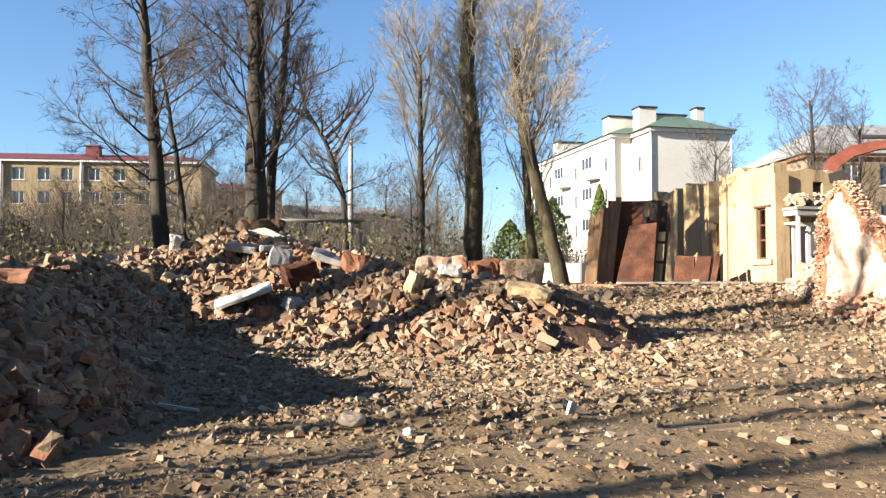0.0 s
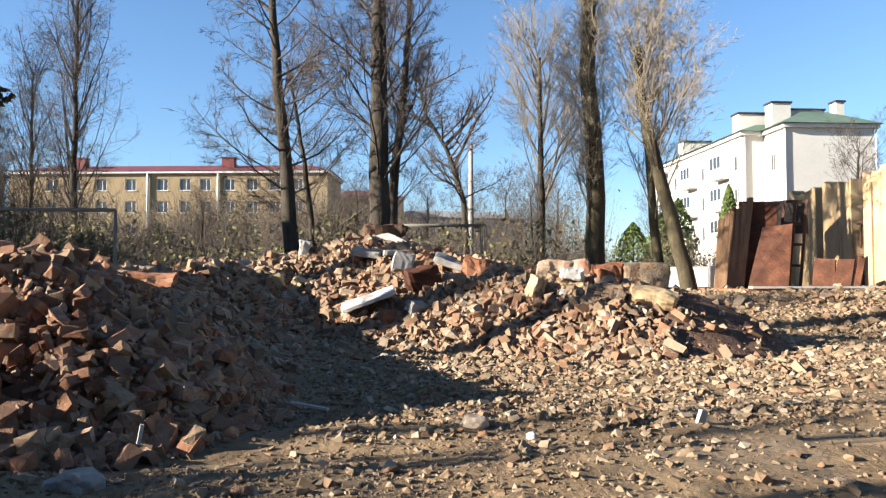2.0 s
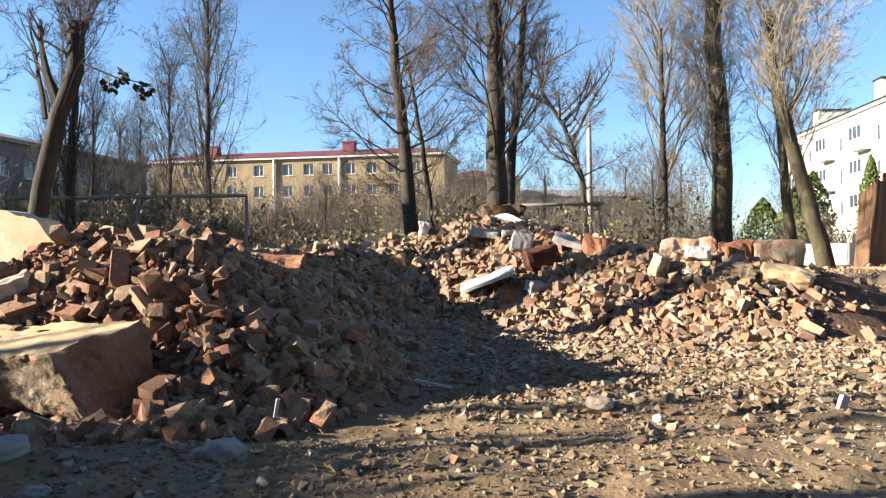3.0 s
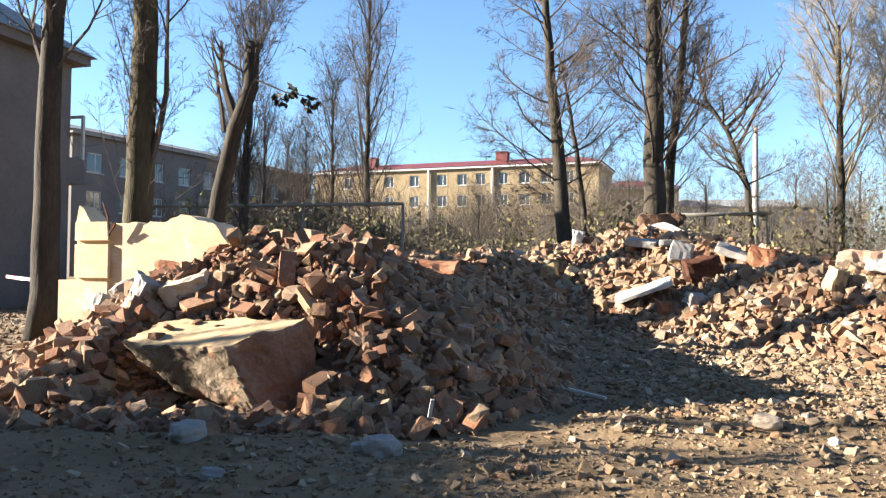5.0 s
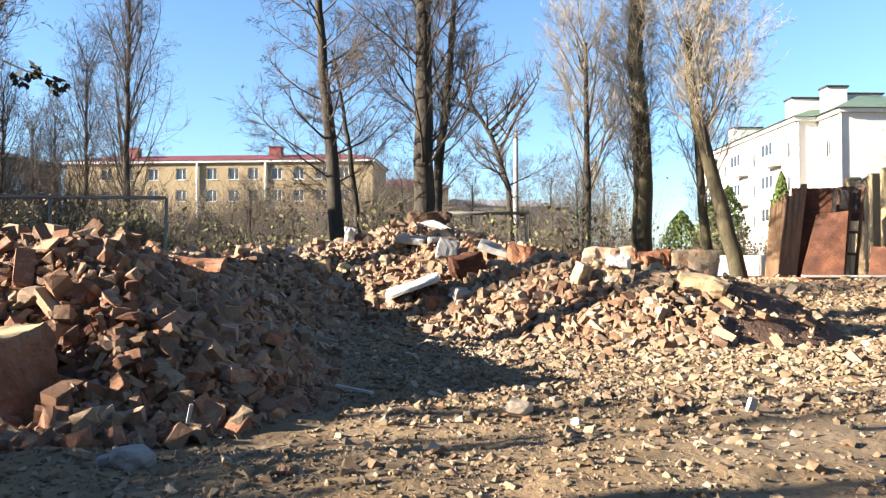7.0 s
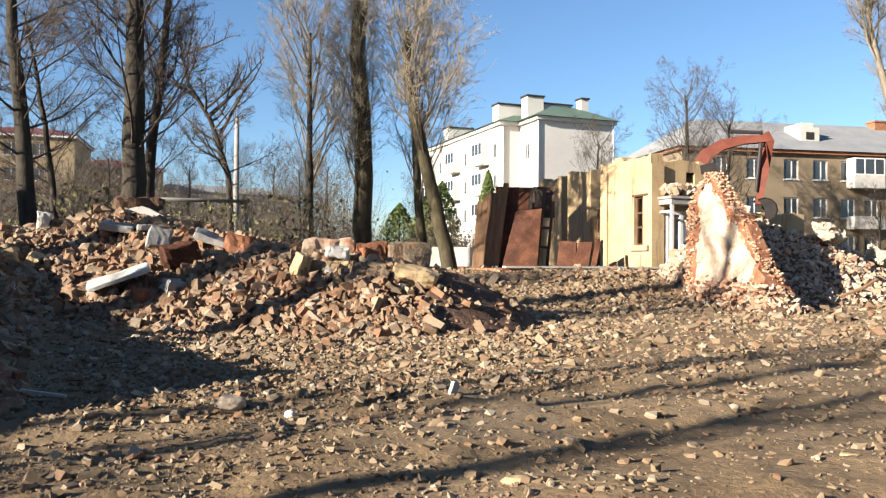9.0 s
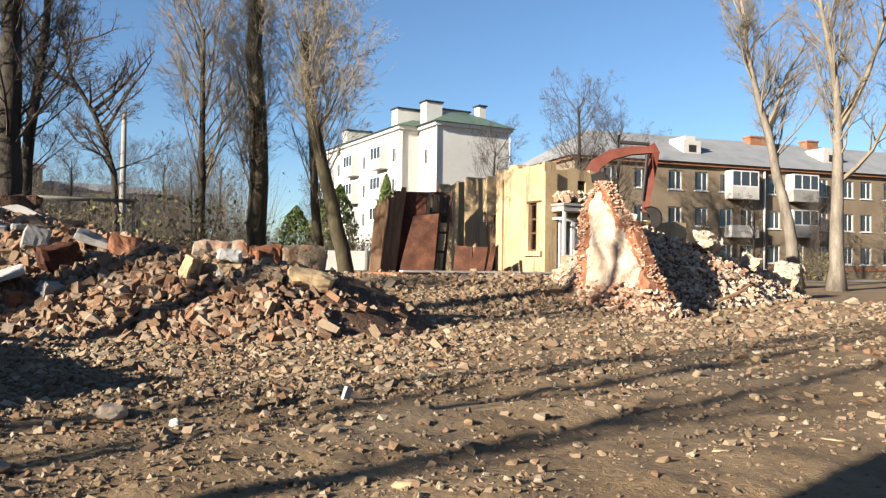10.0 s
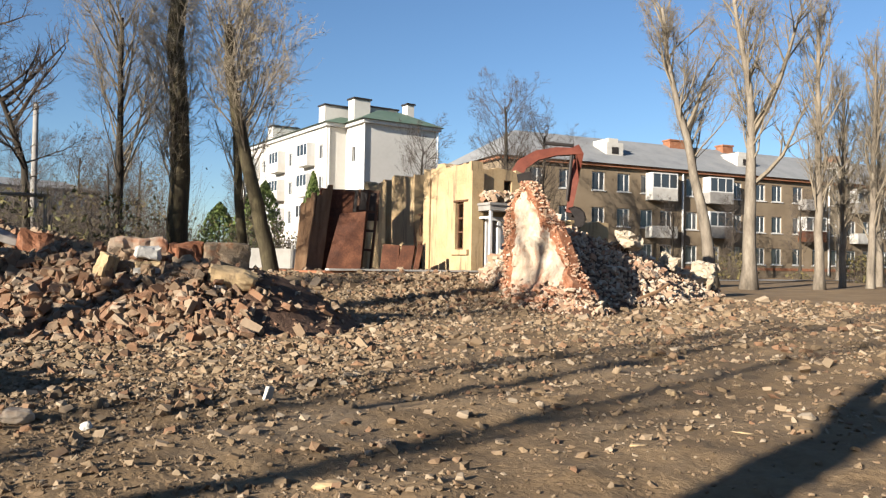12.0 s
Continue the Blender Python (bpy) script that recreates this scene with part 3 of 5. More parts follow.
# ---- ochre block far off, and its neighbours ----
def plain_flats(label, at, length, floors, wall_mat, roof_mat, sill0, pitch, cols, pipes, chimneys, depth=11, eave=None, rise=1.5, win=(1.4, 1.5)):
    H = thing("apartment_house", label, "house", at=at)
    eave = eave or sill0 + pitch * floors
    op = [(c - win[0] / 2, c + win[0] / 2, sill0 + pitch * k, sill0 + pitch * k + win[1]) for c in cols for k in range(floors)]
    part("wall", wall_shape(length, 0, eave, 0.4, op), wall_mat, H)
    for a, b in (((0, 0.403, 0), (0.4, depth, eave)), ((length - 0.4, 0.403, 0), (length, depth, eave)), ((0.403, depth - 0.4, 0), (length - 0.403, depth, eave))):
        part("end_wall", Mesh().box(a, b), wall_mat, H)
    part("room_dark_core", Mesh().box((0.41, 1.7, 0.1), (length - 0.41, depth - 0.41, eave - 0.1)), BLACK, H, "black box painted as the dark of unlit rooms")
    part("cornice", Mesh().box((-0.3, -0.4, eave + 0.003), (length + 0.3, depth + 0.3, eave + 0.3)), TRIM if roof_mat is not GREYROOF else CONCRETE, H)
    part("roof", hip_roof(0, length, 0, depth, eave + 0.304, rise, 0.5, 4), roof_mat, H)
    for c in cols:
        for k in range(floors):
            window(H, c, sill0 + pitch * k, win[0], win[1])
    for x in pipes:
        pipe_run("drainpipe", [(x, -0.22, 0.3), (x, -0.22, eave)], 0.16, TRIM, H)
    for x in chimneys:
        part("chimney", Mesh().box((x - 0.8, 2.2, eave + 0.5), (x + 0.8, 3.4, eave + 2.3)).box((x - 0.9, 2.1, eave + 2.303), (x + 0.9, 3.5, eave + 2.45)), REDROOF, H)


brown_flats()
white_flats()
plain_flats("four-storey ochre apartment house with dark red metal roof behind trees", pose(-48.59, 102.25, 1.0, 0, 0, -5.5), 41, 5, OCHREWALL, REDROOF, 0.75, 2.84,
            [5.6, 8.6, 12.0, 15.8, 19.9, 22.8, 25.4, 28.5, 31.4, 34.3, 37.2], (18.05, 27.1), (8.0, 27.6), eave=14.3)
plain_flats("low apartment house with dull red roof seen between trunks", pose(-8.7, 111, 0.8, 0, 0, 8), 11, 4, OCHREWALL, REDROOF, 1.2, 2.9, [1.6, 4.3, 7.0, 9.5], (), (), eave=12.6)
plain_flats("pale yellow house far behind bare trees", pose(0.6, 118, 0.8, 0, 0, 10), 21, 3, WHITEWALL, GREYROOF, 1.5, 3.0, [2 + 3 * i for i in range(7)], (), (), eave=10.3, win=(1.9, 1.5))
plain_flats("long grey apartment house in shade behind poplars", pose(-42.0, 47, 0.5, 0, 0, 80), 30, 3, GREYWALL, GREYROOF, 2.4, 2.9, [2 + 3.1 * i for i in range(9)], (), (), eave=10.9)

# unseen house, added behind the camera to cut sky light on the lot
plain_flats("unseen brick apartment house added behind the camera", pose(30, -17, 0, 0, 0, 180), 64, 4, BROWNBRICK, GREYROOF, 1.3, 2.9, [2.5 + 3.1 * i for i in range(20)], (), (), eave=13.0)


def grey_gable():
    H = thing("apartment_house", "grey-brown rendered end wall of a house in shade with projecting eaves", "house", at=pose(0, 0, 0))
    part("wall", Mesh().box((-31, 17.6, 0), (-19.95, 21.9, 8.5)), GREYWALL, H)
    part("cornice", Mesh().box((-31.4, 17.2, 8.503), (-19.5, 22.3, 8.8)), GREYWALL, H)
    part("roof", hip_roof(-31, -19.95, 17.6, 21.9, 8.804, 1.6, 0.6, 2.2), GREYROOF, H)
    b = part("balcony", Mesh().box((-21.6, 21.903, 4.4), (-20.1, 22.8, 5.3)), GREYWALL, H)
    part("glazing_frame", bars(Mesh(), -21.6, -20.1, 5.303, 6.9, 0.1, 22.7, 22.8, mull=(-20.85,)), TRIM, b)



grey_gable()


# ---- the half-demolished house ----
CX, CY, FLOOR_Z = 17.63, 23.94, 1.3


def rough_top(base, amp, seed, step=0.35):
    return lambda x: base + amp * (fbm(math.floor(x / step) * step, 0.3, 0.9, 2, seed) + 0.5 * fbm(math.floor(x / 0.2) * 0.2, 0.7, 2.9, 2, seed + 3))


def ruin():
    # side wall, face to -x, runs away along +y; local x runs towards -y
    H = thing("ruined_house", "half-demolished single-storey house with peeling yellow plaster walls", "house", at=pose(0, 0, 0))
    L = Matrix.Translation((CX, CY + 9.2, 0)) @ Matrix.Rotation(-math.pi / 2, 4, "Z")
    # openings along the wall, from the far end
    op = [(0.3, 0.85, 1.3, 4.9), (2.55, 3.05, 1.3, 6.2), (5.0, 5.75, 1.3, 6.2), (8.13, 8.92, 2.1, 3.98)]
    t = rough_top(5.4, 0.25, 4.0)
    w = part("side_wall", wall_shape(9.2, FLOOR_Z - 1, lambda x: t(x) + (0.1 if x > 5.7 else -0.05) - (0.5 if x < 0.4 else 0), 0.55, op, cuts=[0.2 * i for i in range(1, 46)]), PLASTER, H)
    w.matrix_basis = L
    f = part("window", bars(Mesh(), 8.13, 8.92, 2.1, 3.98, 0.07, 0.12, 0.2, mull=(8.52,), rails=(3.35, 2.8)), WOODFRAME, w)
    part("sill", Mesh().box((7.95, -0.12, 1.9), (9.1, 0.1, 2.097)), PLASTER, f)
    part("lintel", Mesh().box((8.03, -0.03, 3.983), (9.02, -0.003, 4.06)), WOODFRAME, f)
    for z in (2.4, 3.6):
        part("broken_frame", Mesh().box((5.02, 0.2, z), (5.73, 0.28, z + 0.09)).box((5.15, 0.21, z - 0.9), (5.23, 0.27, z)), WOODFRAME, w)
    part("pilaster", Mesh().box((6.1, -0.08, 0.0), (6.35, -0.003, 5.1)), PLASTER, w)
    # front wall, face to -y
    t2 = rough_top(5.3, 0.2, 8.0)
    fw = part("front_wall", wall_shape(7.5, 0, lambda x: t2(x) - (0.0 if x < 2.6 else 1.0 if x < 3.6 else 1.8), 0.5, [(1.0, 2.2, 1.3, 3.3), (1.6, 2.0, 4.1, 4.9)], cuts=[0.25 * i for i in range(1, 30)]), PLASTER, H)
    fw.matrix_basis = Matrix.Translation((CX + 0.003, CY, 0))
    fw.data.materials[0] = PLASTER
    part("corner_pilaster", Mesh().box((CX - 0.06, CY - 0.14, 0.4), (CX + 0.5, CY - 0.003, 5.15)), PLASTER, H)
    part("inner_wall", wall_shape(8, 0, rough_top(5.1, 0.3, 2.0), 0.4, [(1, 2, 1, 3.2)], cuts=[0.3 * i for i in range(1, 26)]), INNER, H).matrix_basis = Matrix.Translation((CX + 0.56, CY + 9.0, 0))
    # porch with white door
    d = part("doorway", bars(Mesh(), 0.9, 2.3, 1.0, 3.1, 0.14, -0.2, 0.3, mull=(1.55,)), TRIM, H, "white wooden door frame")
    d.matrix_basis = Matrix.Translation((CX - 0.3, CY, 0.3))
    part("door", Mesh().box((1.66, 0.0, 1.05), (2.1, 0.05, 2.9)), TRIM, d, "white door leaf")
    part("door_panel", Mesh().box((1.62, -0.1, 1.05), (1.95, -0.06, 1.9)), BLUE, d, "blue painted board")
    part("canopy", Mesh().box((0.55, -0.9, 3.3), (2.9, -0.003, 3.5)).box((0.5, -0.95, 3.503), (2.95, -0.003, 3.6)), CONCRETE, d)
    part("post", Mesh().box((0.6, -0.85, 1.0), (0.7, -0.75, 3.297)).box((0.6, -0.75, 3.0), (0.66, -0.003, 3.08)), TRIM, d)
    part("post", Mesh().box((1.9, -0.85, 2.6), (1.98, -0.77, 3.297)), TRIM, d)
    # plinth and its pale kerb
    part("plinth", Mesh().box((11.4, CY - 0.2, -0.4), (CX + 2.2, CY - 0.15, 1.22)).box((11.4, CY - 0.147, -0.4), (CX - 0.003, CY + 9, 1.2)), REDBRICK, H, "exposed red brick plinth")
    part("kerb", Mesh().box((11.5, CY - 0.3, 1.224), (CX + 0.4, CY + 0.0, 1.29)), LIME, H, "pale timber ledge")


ruin()


def broken_wall():
    """The torn cross wall: lit plaster face towards -x, brick edge, foot spread in rubble."""
    H = thing("broken_wall", "torn triangular remnant of a plastered brick wall", "wall", at=pose(0, 0, 0))
    prof = [(0.0, 2.9), (0.35, 3.45), (0.7, 3.75), (1.2, 4.15), (1.6, 4.1), (2.0, 3.6), (2.4, 3.2), (2.7, 2.95), (3.1, 2.7), (3.5, 2.2), (4.0, 1.5), (4.5, 0.9), (4.9, 0.2)]
    xs = [p[0] for p in prof]
    rngw = random.Random(3)

    def top(x):
        return np.interp(x, xs, [p[1] for p in prof]) + rngw.uniform(-0.1, 0.1)
    M = Mesh()
    nx, nz = 44, 30
    for side, y in ((0, 0.0), (1, 0.45)):
        V, Fq = [], []
        for i in range(nx + 1):
            x = 4.9 * i / nx
            h = np.interp(x, xs, [p[1] for p in prof]) + 0.22 * fbm(x * 3, 0, 1, 4, 4)
            for j in range(nz + 1):
                z = -0.1 + (h + 0.1) * j / nz
                q = 0.35 * max(0, 1.3 - z) * (1 - 2 * side)
                V.append((x + 0.05 * fbm(x, z, 3, 2, 8), y - q + 0.16 * fbm(x, z + 9 * side, 1.3, 5, 6) + 0.05 * fbm(x, z + 5 * side, 5.0, 3, 2), z))
        for i in range(nx):
            for j in range(nz):
                a = i * (nz + 1) + j
                Fq.append((a, a + nz + 1, a + nz + 2, a + 1) if not side else (a, a + 1, a + nz + 2, a + nz + 1))
        M.add(V, Fq)
    n = (nx + 1) * (nz + 1)
    M.f += [(i * (nz + 1) + nz, (i + 1) * (nz + 1) + nz, n + (i + 1) * (nz + 1) + nz, n + i * (nz + 1) + nz) for i in range(nx)]
    M.f += [(j, j + 1, n + j + 1, n + j) for j in range(nz)]
    me = M.mesh("plaster_face", [INNER, REDBRICK])
    for p in me.polygons:
        if p.center.y > 0.15 or p.center.z > np.interp(p.center.x, xs, [q[1] for q in prof]) - 0.42 - 0.5 * fbm(p.center.x, p.center.z, 1.1, 4, 2) or p.center.x < 0.7 + 0.4 * fbm(p.center.z, 0, 1.5, 3, 5):
            p.material_index = 1
    ob = part("plaster_face", me, None, H)
    ob.matrix_basis = Matrix.Translation((16.75, 20.7, 0.15)) @ Matrix.Rotation(radians(-92), 4, "Z") @ Matrix.Diagonal((0.82, 0.9, 1, 1))
    return H


BW = broken_wall()


# ---- bare trees ----
def twig_batch(M, o, d, length, r, seed, lift=0.06, side=3):
    """Many thin twigs at once: three-sided, bent once, each with two or three finer shoots."""
    rs = np.random.RandomState(seed)

    def prism(p0, p1, ra, rb):
        n = len(p0)
        ax = p1 - p0
        ax /= np.linalg.norm(ax, axis=1)[:, None] + 1e-9
        u = np.cross(ax, (0.3, 0.9, 0.31))
        u /= np.linalg.norm(u, axis=1)[:, None] + 1e-9
        w = np.cross(ax, u)
        V = []
        for p, rr in ((p0, ra), (p1, rb)):
            for k in range(3):
                c, s = math.cos(k * 2.0944), math.sin(k * 2.0944)
                V.append(p + (u * c + w * s) * rr[:, None])
        V = np.stack(V, 1).reshape(-1, 3)
        b = np.arange(n)[:, None] * 6
        F = np.concatenate([b + np.array(q) for q in ((0, 1, 4, 3), (1, 2, 5, 4), (2, 0, 3, 5))])
        M.v.append(V)
        M.f.extend((F + M.n).tolist())
        M.n += len(V)
    mid = o + d * length[:, None] * 0.5
    d2 = d + rs.normal(0, 0.16, d.shape) + (0, 0, lift * 2)
    d2 /= np.linalg.norm(d2, axis=1)[:, None]
    end = mid + d2 * length[:, None] * 0.5
    prism(o, mid, r, r * 0.7)
    prism(mid, end, r * 0.7, r * 0.35)
    for k in range(side):
        f = rs.uniform(0.15, 0.9, len(o))[:, None]
        p = o + (end - o) * f
        dd = d2 * 0.8 + rs.normal(0, 0.5, d.shape)
        dd /= np.linalg.norm(dd, axis=1)[:, None]
        prism(p, p + dd * (length * rs.uniform(0.35, 0.7, len(o)))[:, None], np.maximum(0.0045, r * 0.5), np.full(len(o), 0.003))


def grow_tree(seed, path, r0, r1, limbs, limb_len, limb_r, limb_rise, start, twigs=7, sub=8, droop=0.0, fork=(), smooth_path=True, spread=1.0):
    """Trunk and crown of a leafless tree. path: the trunk's points; limbs: how many; limb_rise: 0 level, 1 upright."""
    rng = random.Random(seed)
    trunk, crown = Mesh(), Mesh()
    twig_o, twig_d, twig_l, twig_r = [], [], [], []
    P = [np.array(p, float) for p in path]
    n = 14
    cum = [0.0]
    for a, b in zip(P, P[1:]):
        cum.append(cum[-1] + np.linalg.norm(b - a))
    total = cum[-1]

    def at(t):
        s = t * total
        return np.array([np.interp(s, cum, [p[k] for p in P]) for k in range(3)])
    ts = np.linspace(0, 1, n)
    pts = [at(t) + np.array((rng.gauss(0, 0.02), rng.gauss(0, 0.02), 0)) * total * 0.12 * min(1, 4 * t) for t in ts]
    rad = [r0 + (r1 - r0) * t ** 0.85 for t in ts]
    rad[0] *= 1.35
    trunk.tube(pts, rad, 10)

    def limb(o, d, length, r, level):
        if level == 2:
            twig_o.append(o)
            twig_d.append(d)
            twig_l.append(length)
            twig_r.append(r)
            return
        k = 6 if level == 0 else 4
        q = [o]
        dd = d.copy()
        up = (0.10 + 0.10 * limb_rise) if level < 2 else 0.04
        for i in range(k - 1):
            dd = dd + np.array((rng.gauss(0, 0.13), rng.gauss(0, 0.13), rng.gauss(up - droop * (level > 0), 0.10)))
            dd /= np.linalg.norm(dd)
            q.append(q[-1] + dd * length / (k - 1))
        rr = [r * (1 - 0.82 * i / (k - 1)) for i in range(k)]
        crown.tube(q, rr, 5 if level == 0 else 3, caps=False)
        cnt = sub if level == 0 else twigs
        for i in range(cnt):
            u = rng.uniform(0.22, 1.0)
            f = u * (k - 1)
            j = min(k - 2, int(f))
            p = q[j] + (q[j + 1] - q[j]) * (f - j)
            ax = q[j + 1] - q[j]
            ax /= np.linalg.norm(ax)
            side = np.array((rng.gauss(0, 1), rng.gauss(0, 1), rng.gauss(0, 0.6)))
            side -= ax * side.dot(ax)
            side /= np.linalg.norm(side) + 1e-6
            nd = ax * rng.uniform(0.5, 1.0) + side * rng.uniform(0.4, 0.9) * spread
            nd /= np.linalg.norm(nd)
            limb(p, nd, length * rng.uniform(0.28, 0.5) * (1.15 - 0.5 * u), max(0.006, r * (0.5 if level == 0 else 0.42) * (1 - 0.55 * u)), level + 1)

    for i in range(limbs):
        t = start + (1 - start) * (i + rng.random()) / limbs
        o = at(t)
        a = rng.uniform(0, 6.283)
        flat = np.array((math.cos(a), math.sin(a), 0))
        d = flat * (1 - limb_rise * 0.85) * spread + np.array((0, 0, 0.15 + limb_rise * 1.0))
        d /= np.linalg.norm(d)
        limb(o, d, limb_len * rng.uniform(0.6, 1.1) * (1.1 - 0.45 * (t - start) / (1.001 - start)), limb_r * rng.uniform(0.6, 1.1), 0)
    for o, d, length, r in fork:
        d = np.array(d, float)
        limb(np.array(o, float), d / np.linalg.norm(d), length, r, 0)
    if twig_o:
        twig_batch(crown, np.array(twig_o), np.array(twig_d), np.array(twig_l), np.array(twig_r), seed, 0.06 - droop)
    return trunk, crown


def tree(name, label, base, trunk_crown, bark, twig, group="bare trees"):
    T = thing(name, label, "tree", group, at=pose(*base))
    part("trunk", trunk_crown[0], bark, T, smooth=True)
    part("crown", trunk_crown[1], twig, T)
    return T


def leaves(parent, seed, n, centre, size, rad, mat, flat=1.0):
    rng = random.Random(seed)
    M = Mesh()
    for _ in range(n):
        v = Vector((rng.gauss(0, 1), rng.gauss(0, 1), rng.gauss(0, 1)))
        v = v.normalized() * rng.random() ** 0.45
        c = np.array(centre) + np.array((v.x * rad[0], v.y * rad[1], v.z * rad[2]))
        R = turn_matrix(rng, 1.2) * size * rng.uniform(0.6, 1.4)
        q = np.array([(-0.5, 0, 0), (0, -0.3, 0.08), (0.5, 0, 0), (0, 0.3, 0.08)]) @ R.T + c
        M.add(q, [(0, 1, 2, 3)])
    return part("leaves", M, mat, parent)


# the row behind the heap
tree("bare_tree", "tall dark leaning tree with fine bare branches", (-3.05, 26.03, 0), grow_tree(1, [(0, 0, 0), (-0.4, 0, 4), (-0.75, 0, 8), (-1.05, 0, 11), (-1.2, 0, 15)], 0.33, 0.06, 44, 3.9, 0.042, 0.2, 0.24, 8, 10, droop=0.06), BARK, TWIG)
tree("bare_tree", "thin leaning dark tree with bare twigs", (-2.6, 28.0, 0), grow_tree(2, [(0, 0, 0), (-0.3, 0, 4), (-0.9, 0, 8), (-1.2, 0, 9.5)], 0.17, 0.04, 26, 3.2, 0.03, 0.3, 0.3, droop=0.05), BARK, TWIG)
tree("bare_tree", "massive dark old poplar trunk with bare crown", (-0.45, 26.3, 0), grow_tree(3, [(0, 0, 0), (0, 0, 4), (0.0, 0, 8), (0.1, 0, 12), (0.1, 0, 17)], 0.47, 0.14, 46, 4.4, 0.05, 0.42, 0.26, 8, 10, droop=0.03), BARK, TWIG)
tree("bare_tree", "dark tree with forked bare limbs", (-0.1, 28.3, 0), grow_tree(4, [(0, 0, 0), (0.1, 0, 4), (0.4, 0, 7), (0.8, 0, 11.5), (0.9, 0, 15)], 0.28, 0.05, 44, 3.7, 0.036, 0.38, 0.26, 8, 10, droop=0.03), BARK, TWIG)
tree("bare_tree", "crooked dark tree with short twisted limbs", (3.3, 32.7, 0), grow_tree(5, [(0, 0, 0), (-0.15, 0, 5), (-0.9, 0, 7.2), (-1.8, 0, 8.6), (-2.1, 0, 10.2)], 0.2, 0.05, 22, 3.0, 0.06, 0.2, 0.4,
     fork=(((-1.0, 0, 7.3), (0.9, 0, 0.7), 3.8, 0.1), ((-0.6, 0, 6.4), (0.5, 0, 0.9), 3.6, 0.09))), BARK, TWIG)
tree("bare_tree", "slim grey tree with upright bare branches", (6.4, 32.0, 0), grow_tree(6, [(0, 0, 0), (0, 0, 5), (-0.1, 0, 9), (-0.1, 0, 11)], 0.2, 0.08, 30, 4.8, 0.05, 0.6, 0.36, 8, 9), BARK, PALE_TWIG)
row_poplar = tree("poplar", "tall poplar with pale sunlit twigs and mossy trunk", (8.38, 30.9, -0.51), grow_tree(7, [(0, 0, 0), (0, 0, 4), (-0.15, 0, 8), (-0.1, 0, 12), (0, 0, 17)], 0.33, 0.16, 84, 3.2, 0.032, 0.74, 0.16, 7, 8), MOSS_BARK, PALE_TWIG)
thin_tree = tree("bare_tree", "thin dark tree trunk behind the heap", (11.08, 30.5, -0.44), grow_tree(8, [(0, 0, 0), (-0.25, 0, 3), (-0.5, 0, 6), (-0.7, 0, 9)], 0.2, 0.06, 24, 3.0, 0.035, 0.6, 0.35), MOSS_BARK, PALE_TWIG)
cut_tree = tree("bare_tree", "leaning cut-back tree with long pale shoots", (10.8, 26.7, -0.37), grow_tree(9, [(0, 0, 0), (-0.2, 0, 1.6), (-0.98, 0, 4.5), (-1.5, 0, 7.0), (-1.55, 0, 8.2)], 0.27, 0.12, 30, 4.0, 0.03, 0.6, 0.46, 8, 9, spread=1.15), MOSS_BARK, PALE_TWIG)
for T, k in ((row_poplar, 1.35), (thin_tree, 1.3), (cut_tree, 1.25)):
    T.scale = (k, k, k)

# the pale trees along the street
tree("bare_tree", "tall pale trunk leaning in sunlight with bare crown", (36.4, 27.0, 0.5), grow_tree(10, [(0, 0, 0), (-0.5, 0.2, 4), (-1.3, 0.7, 8), (-2.2, 1.3, 12), (-2.6, 1.5, 15.5)], 0.37, 0.08, 34, 4.8, 0.07, 0.6, 0.38, 8, 9,
     fork=(((-1.4, 0.8, 8.6), (0.6, -0.2, 1), 5.5, 0.16),)), PALE_BARK, PALE_TWIG)
tree("bare_tree", "thick pale forked trunk with heavy bare limbs", (36.35, 24.64, 0.45), grow_tree(11, [(0, 0, 0), (0.05, 0, 4), (0.1, 0, 8), (-0.2, 0, 11), (-1.0, 0.4, 15.5)], 0.4, 0.09, 32, 4.4, 0.07, 0.6, 0.42, 8, 9,
     fork=(((0.1, 0, 8.2), (0.62, -0.45, 1), 7.5, 0.2), ((0.1, 0, 5.5), (0.75, -0.5, 0.75), 6.0, 0.15))), PALE_BARK, PALE_TWIG)
street = tree("bare_tree", "bare street tree with dense upright twigs", (39.45, 22.56, 0.4), grow_tree(12, [(0, 0, 0), (-0.1, 0, 5), (-0.2, 0, 10), (-0.3, 0, 14)], 0.27, 0.08, 34, 4.6, 0.07, 0.7, 0.22, 7, 8), PALE_BARK, PALE_TWIG)
for x, y, r, s in ((43.4, 23.5, 40, 0.8), (43.7, 22.1, 130, 0.9), (47.5, 23.5, 250, 0.85), (50, 20.5, 70, 1.0), (56, 27, 300, 0.75), (60, 33, 190, 0.8)):
    c = copy_thing(street, pose(x, y, 0, 0, 0, r))
    c.scale = (s, s, s)
mid = tree("bare_tree", "bare rounded tree behind the ruin", (33.1, 41.1, 0.4), grow_tree(13, [(0, 0, 0), (-0.1, 0, 5), (-0.2, 0, 9), (-0.3, 0, 12)], 0.3, 0.06, 34, 5.0, 0.042, 0.52, 0.34, 7, 8, spread=1.2), BARK, TWIG)
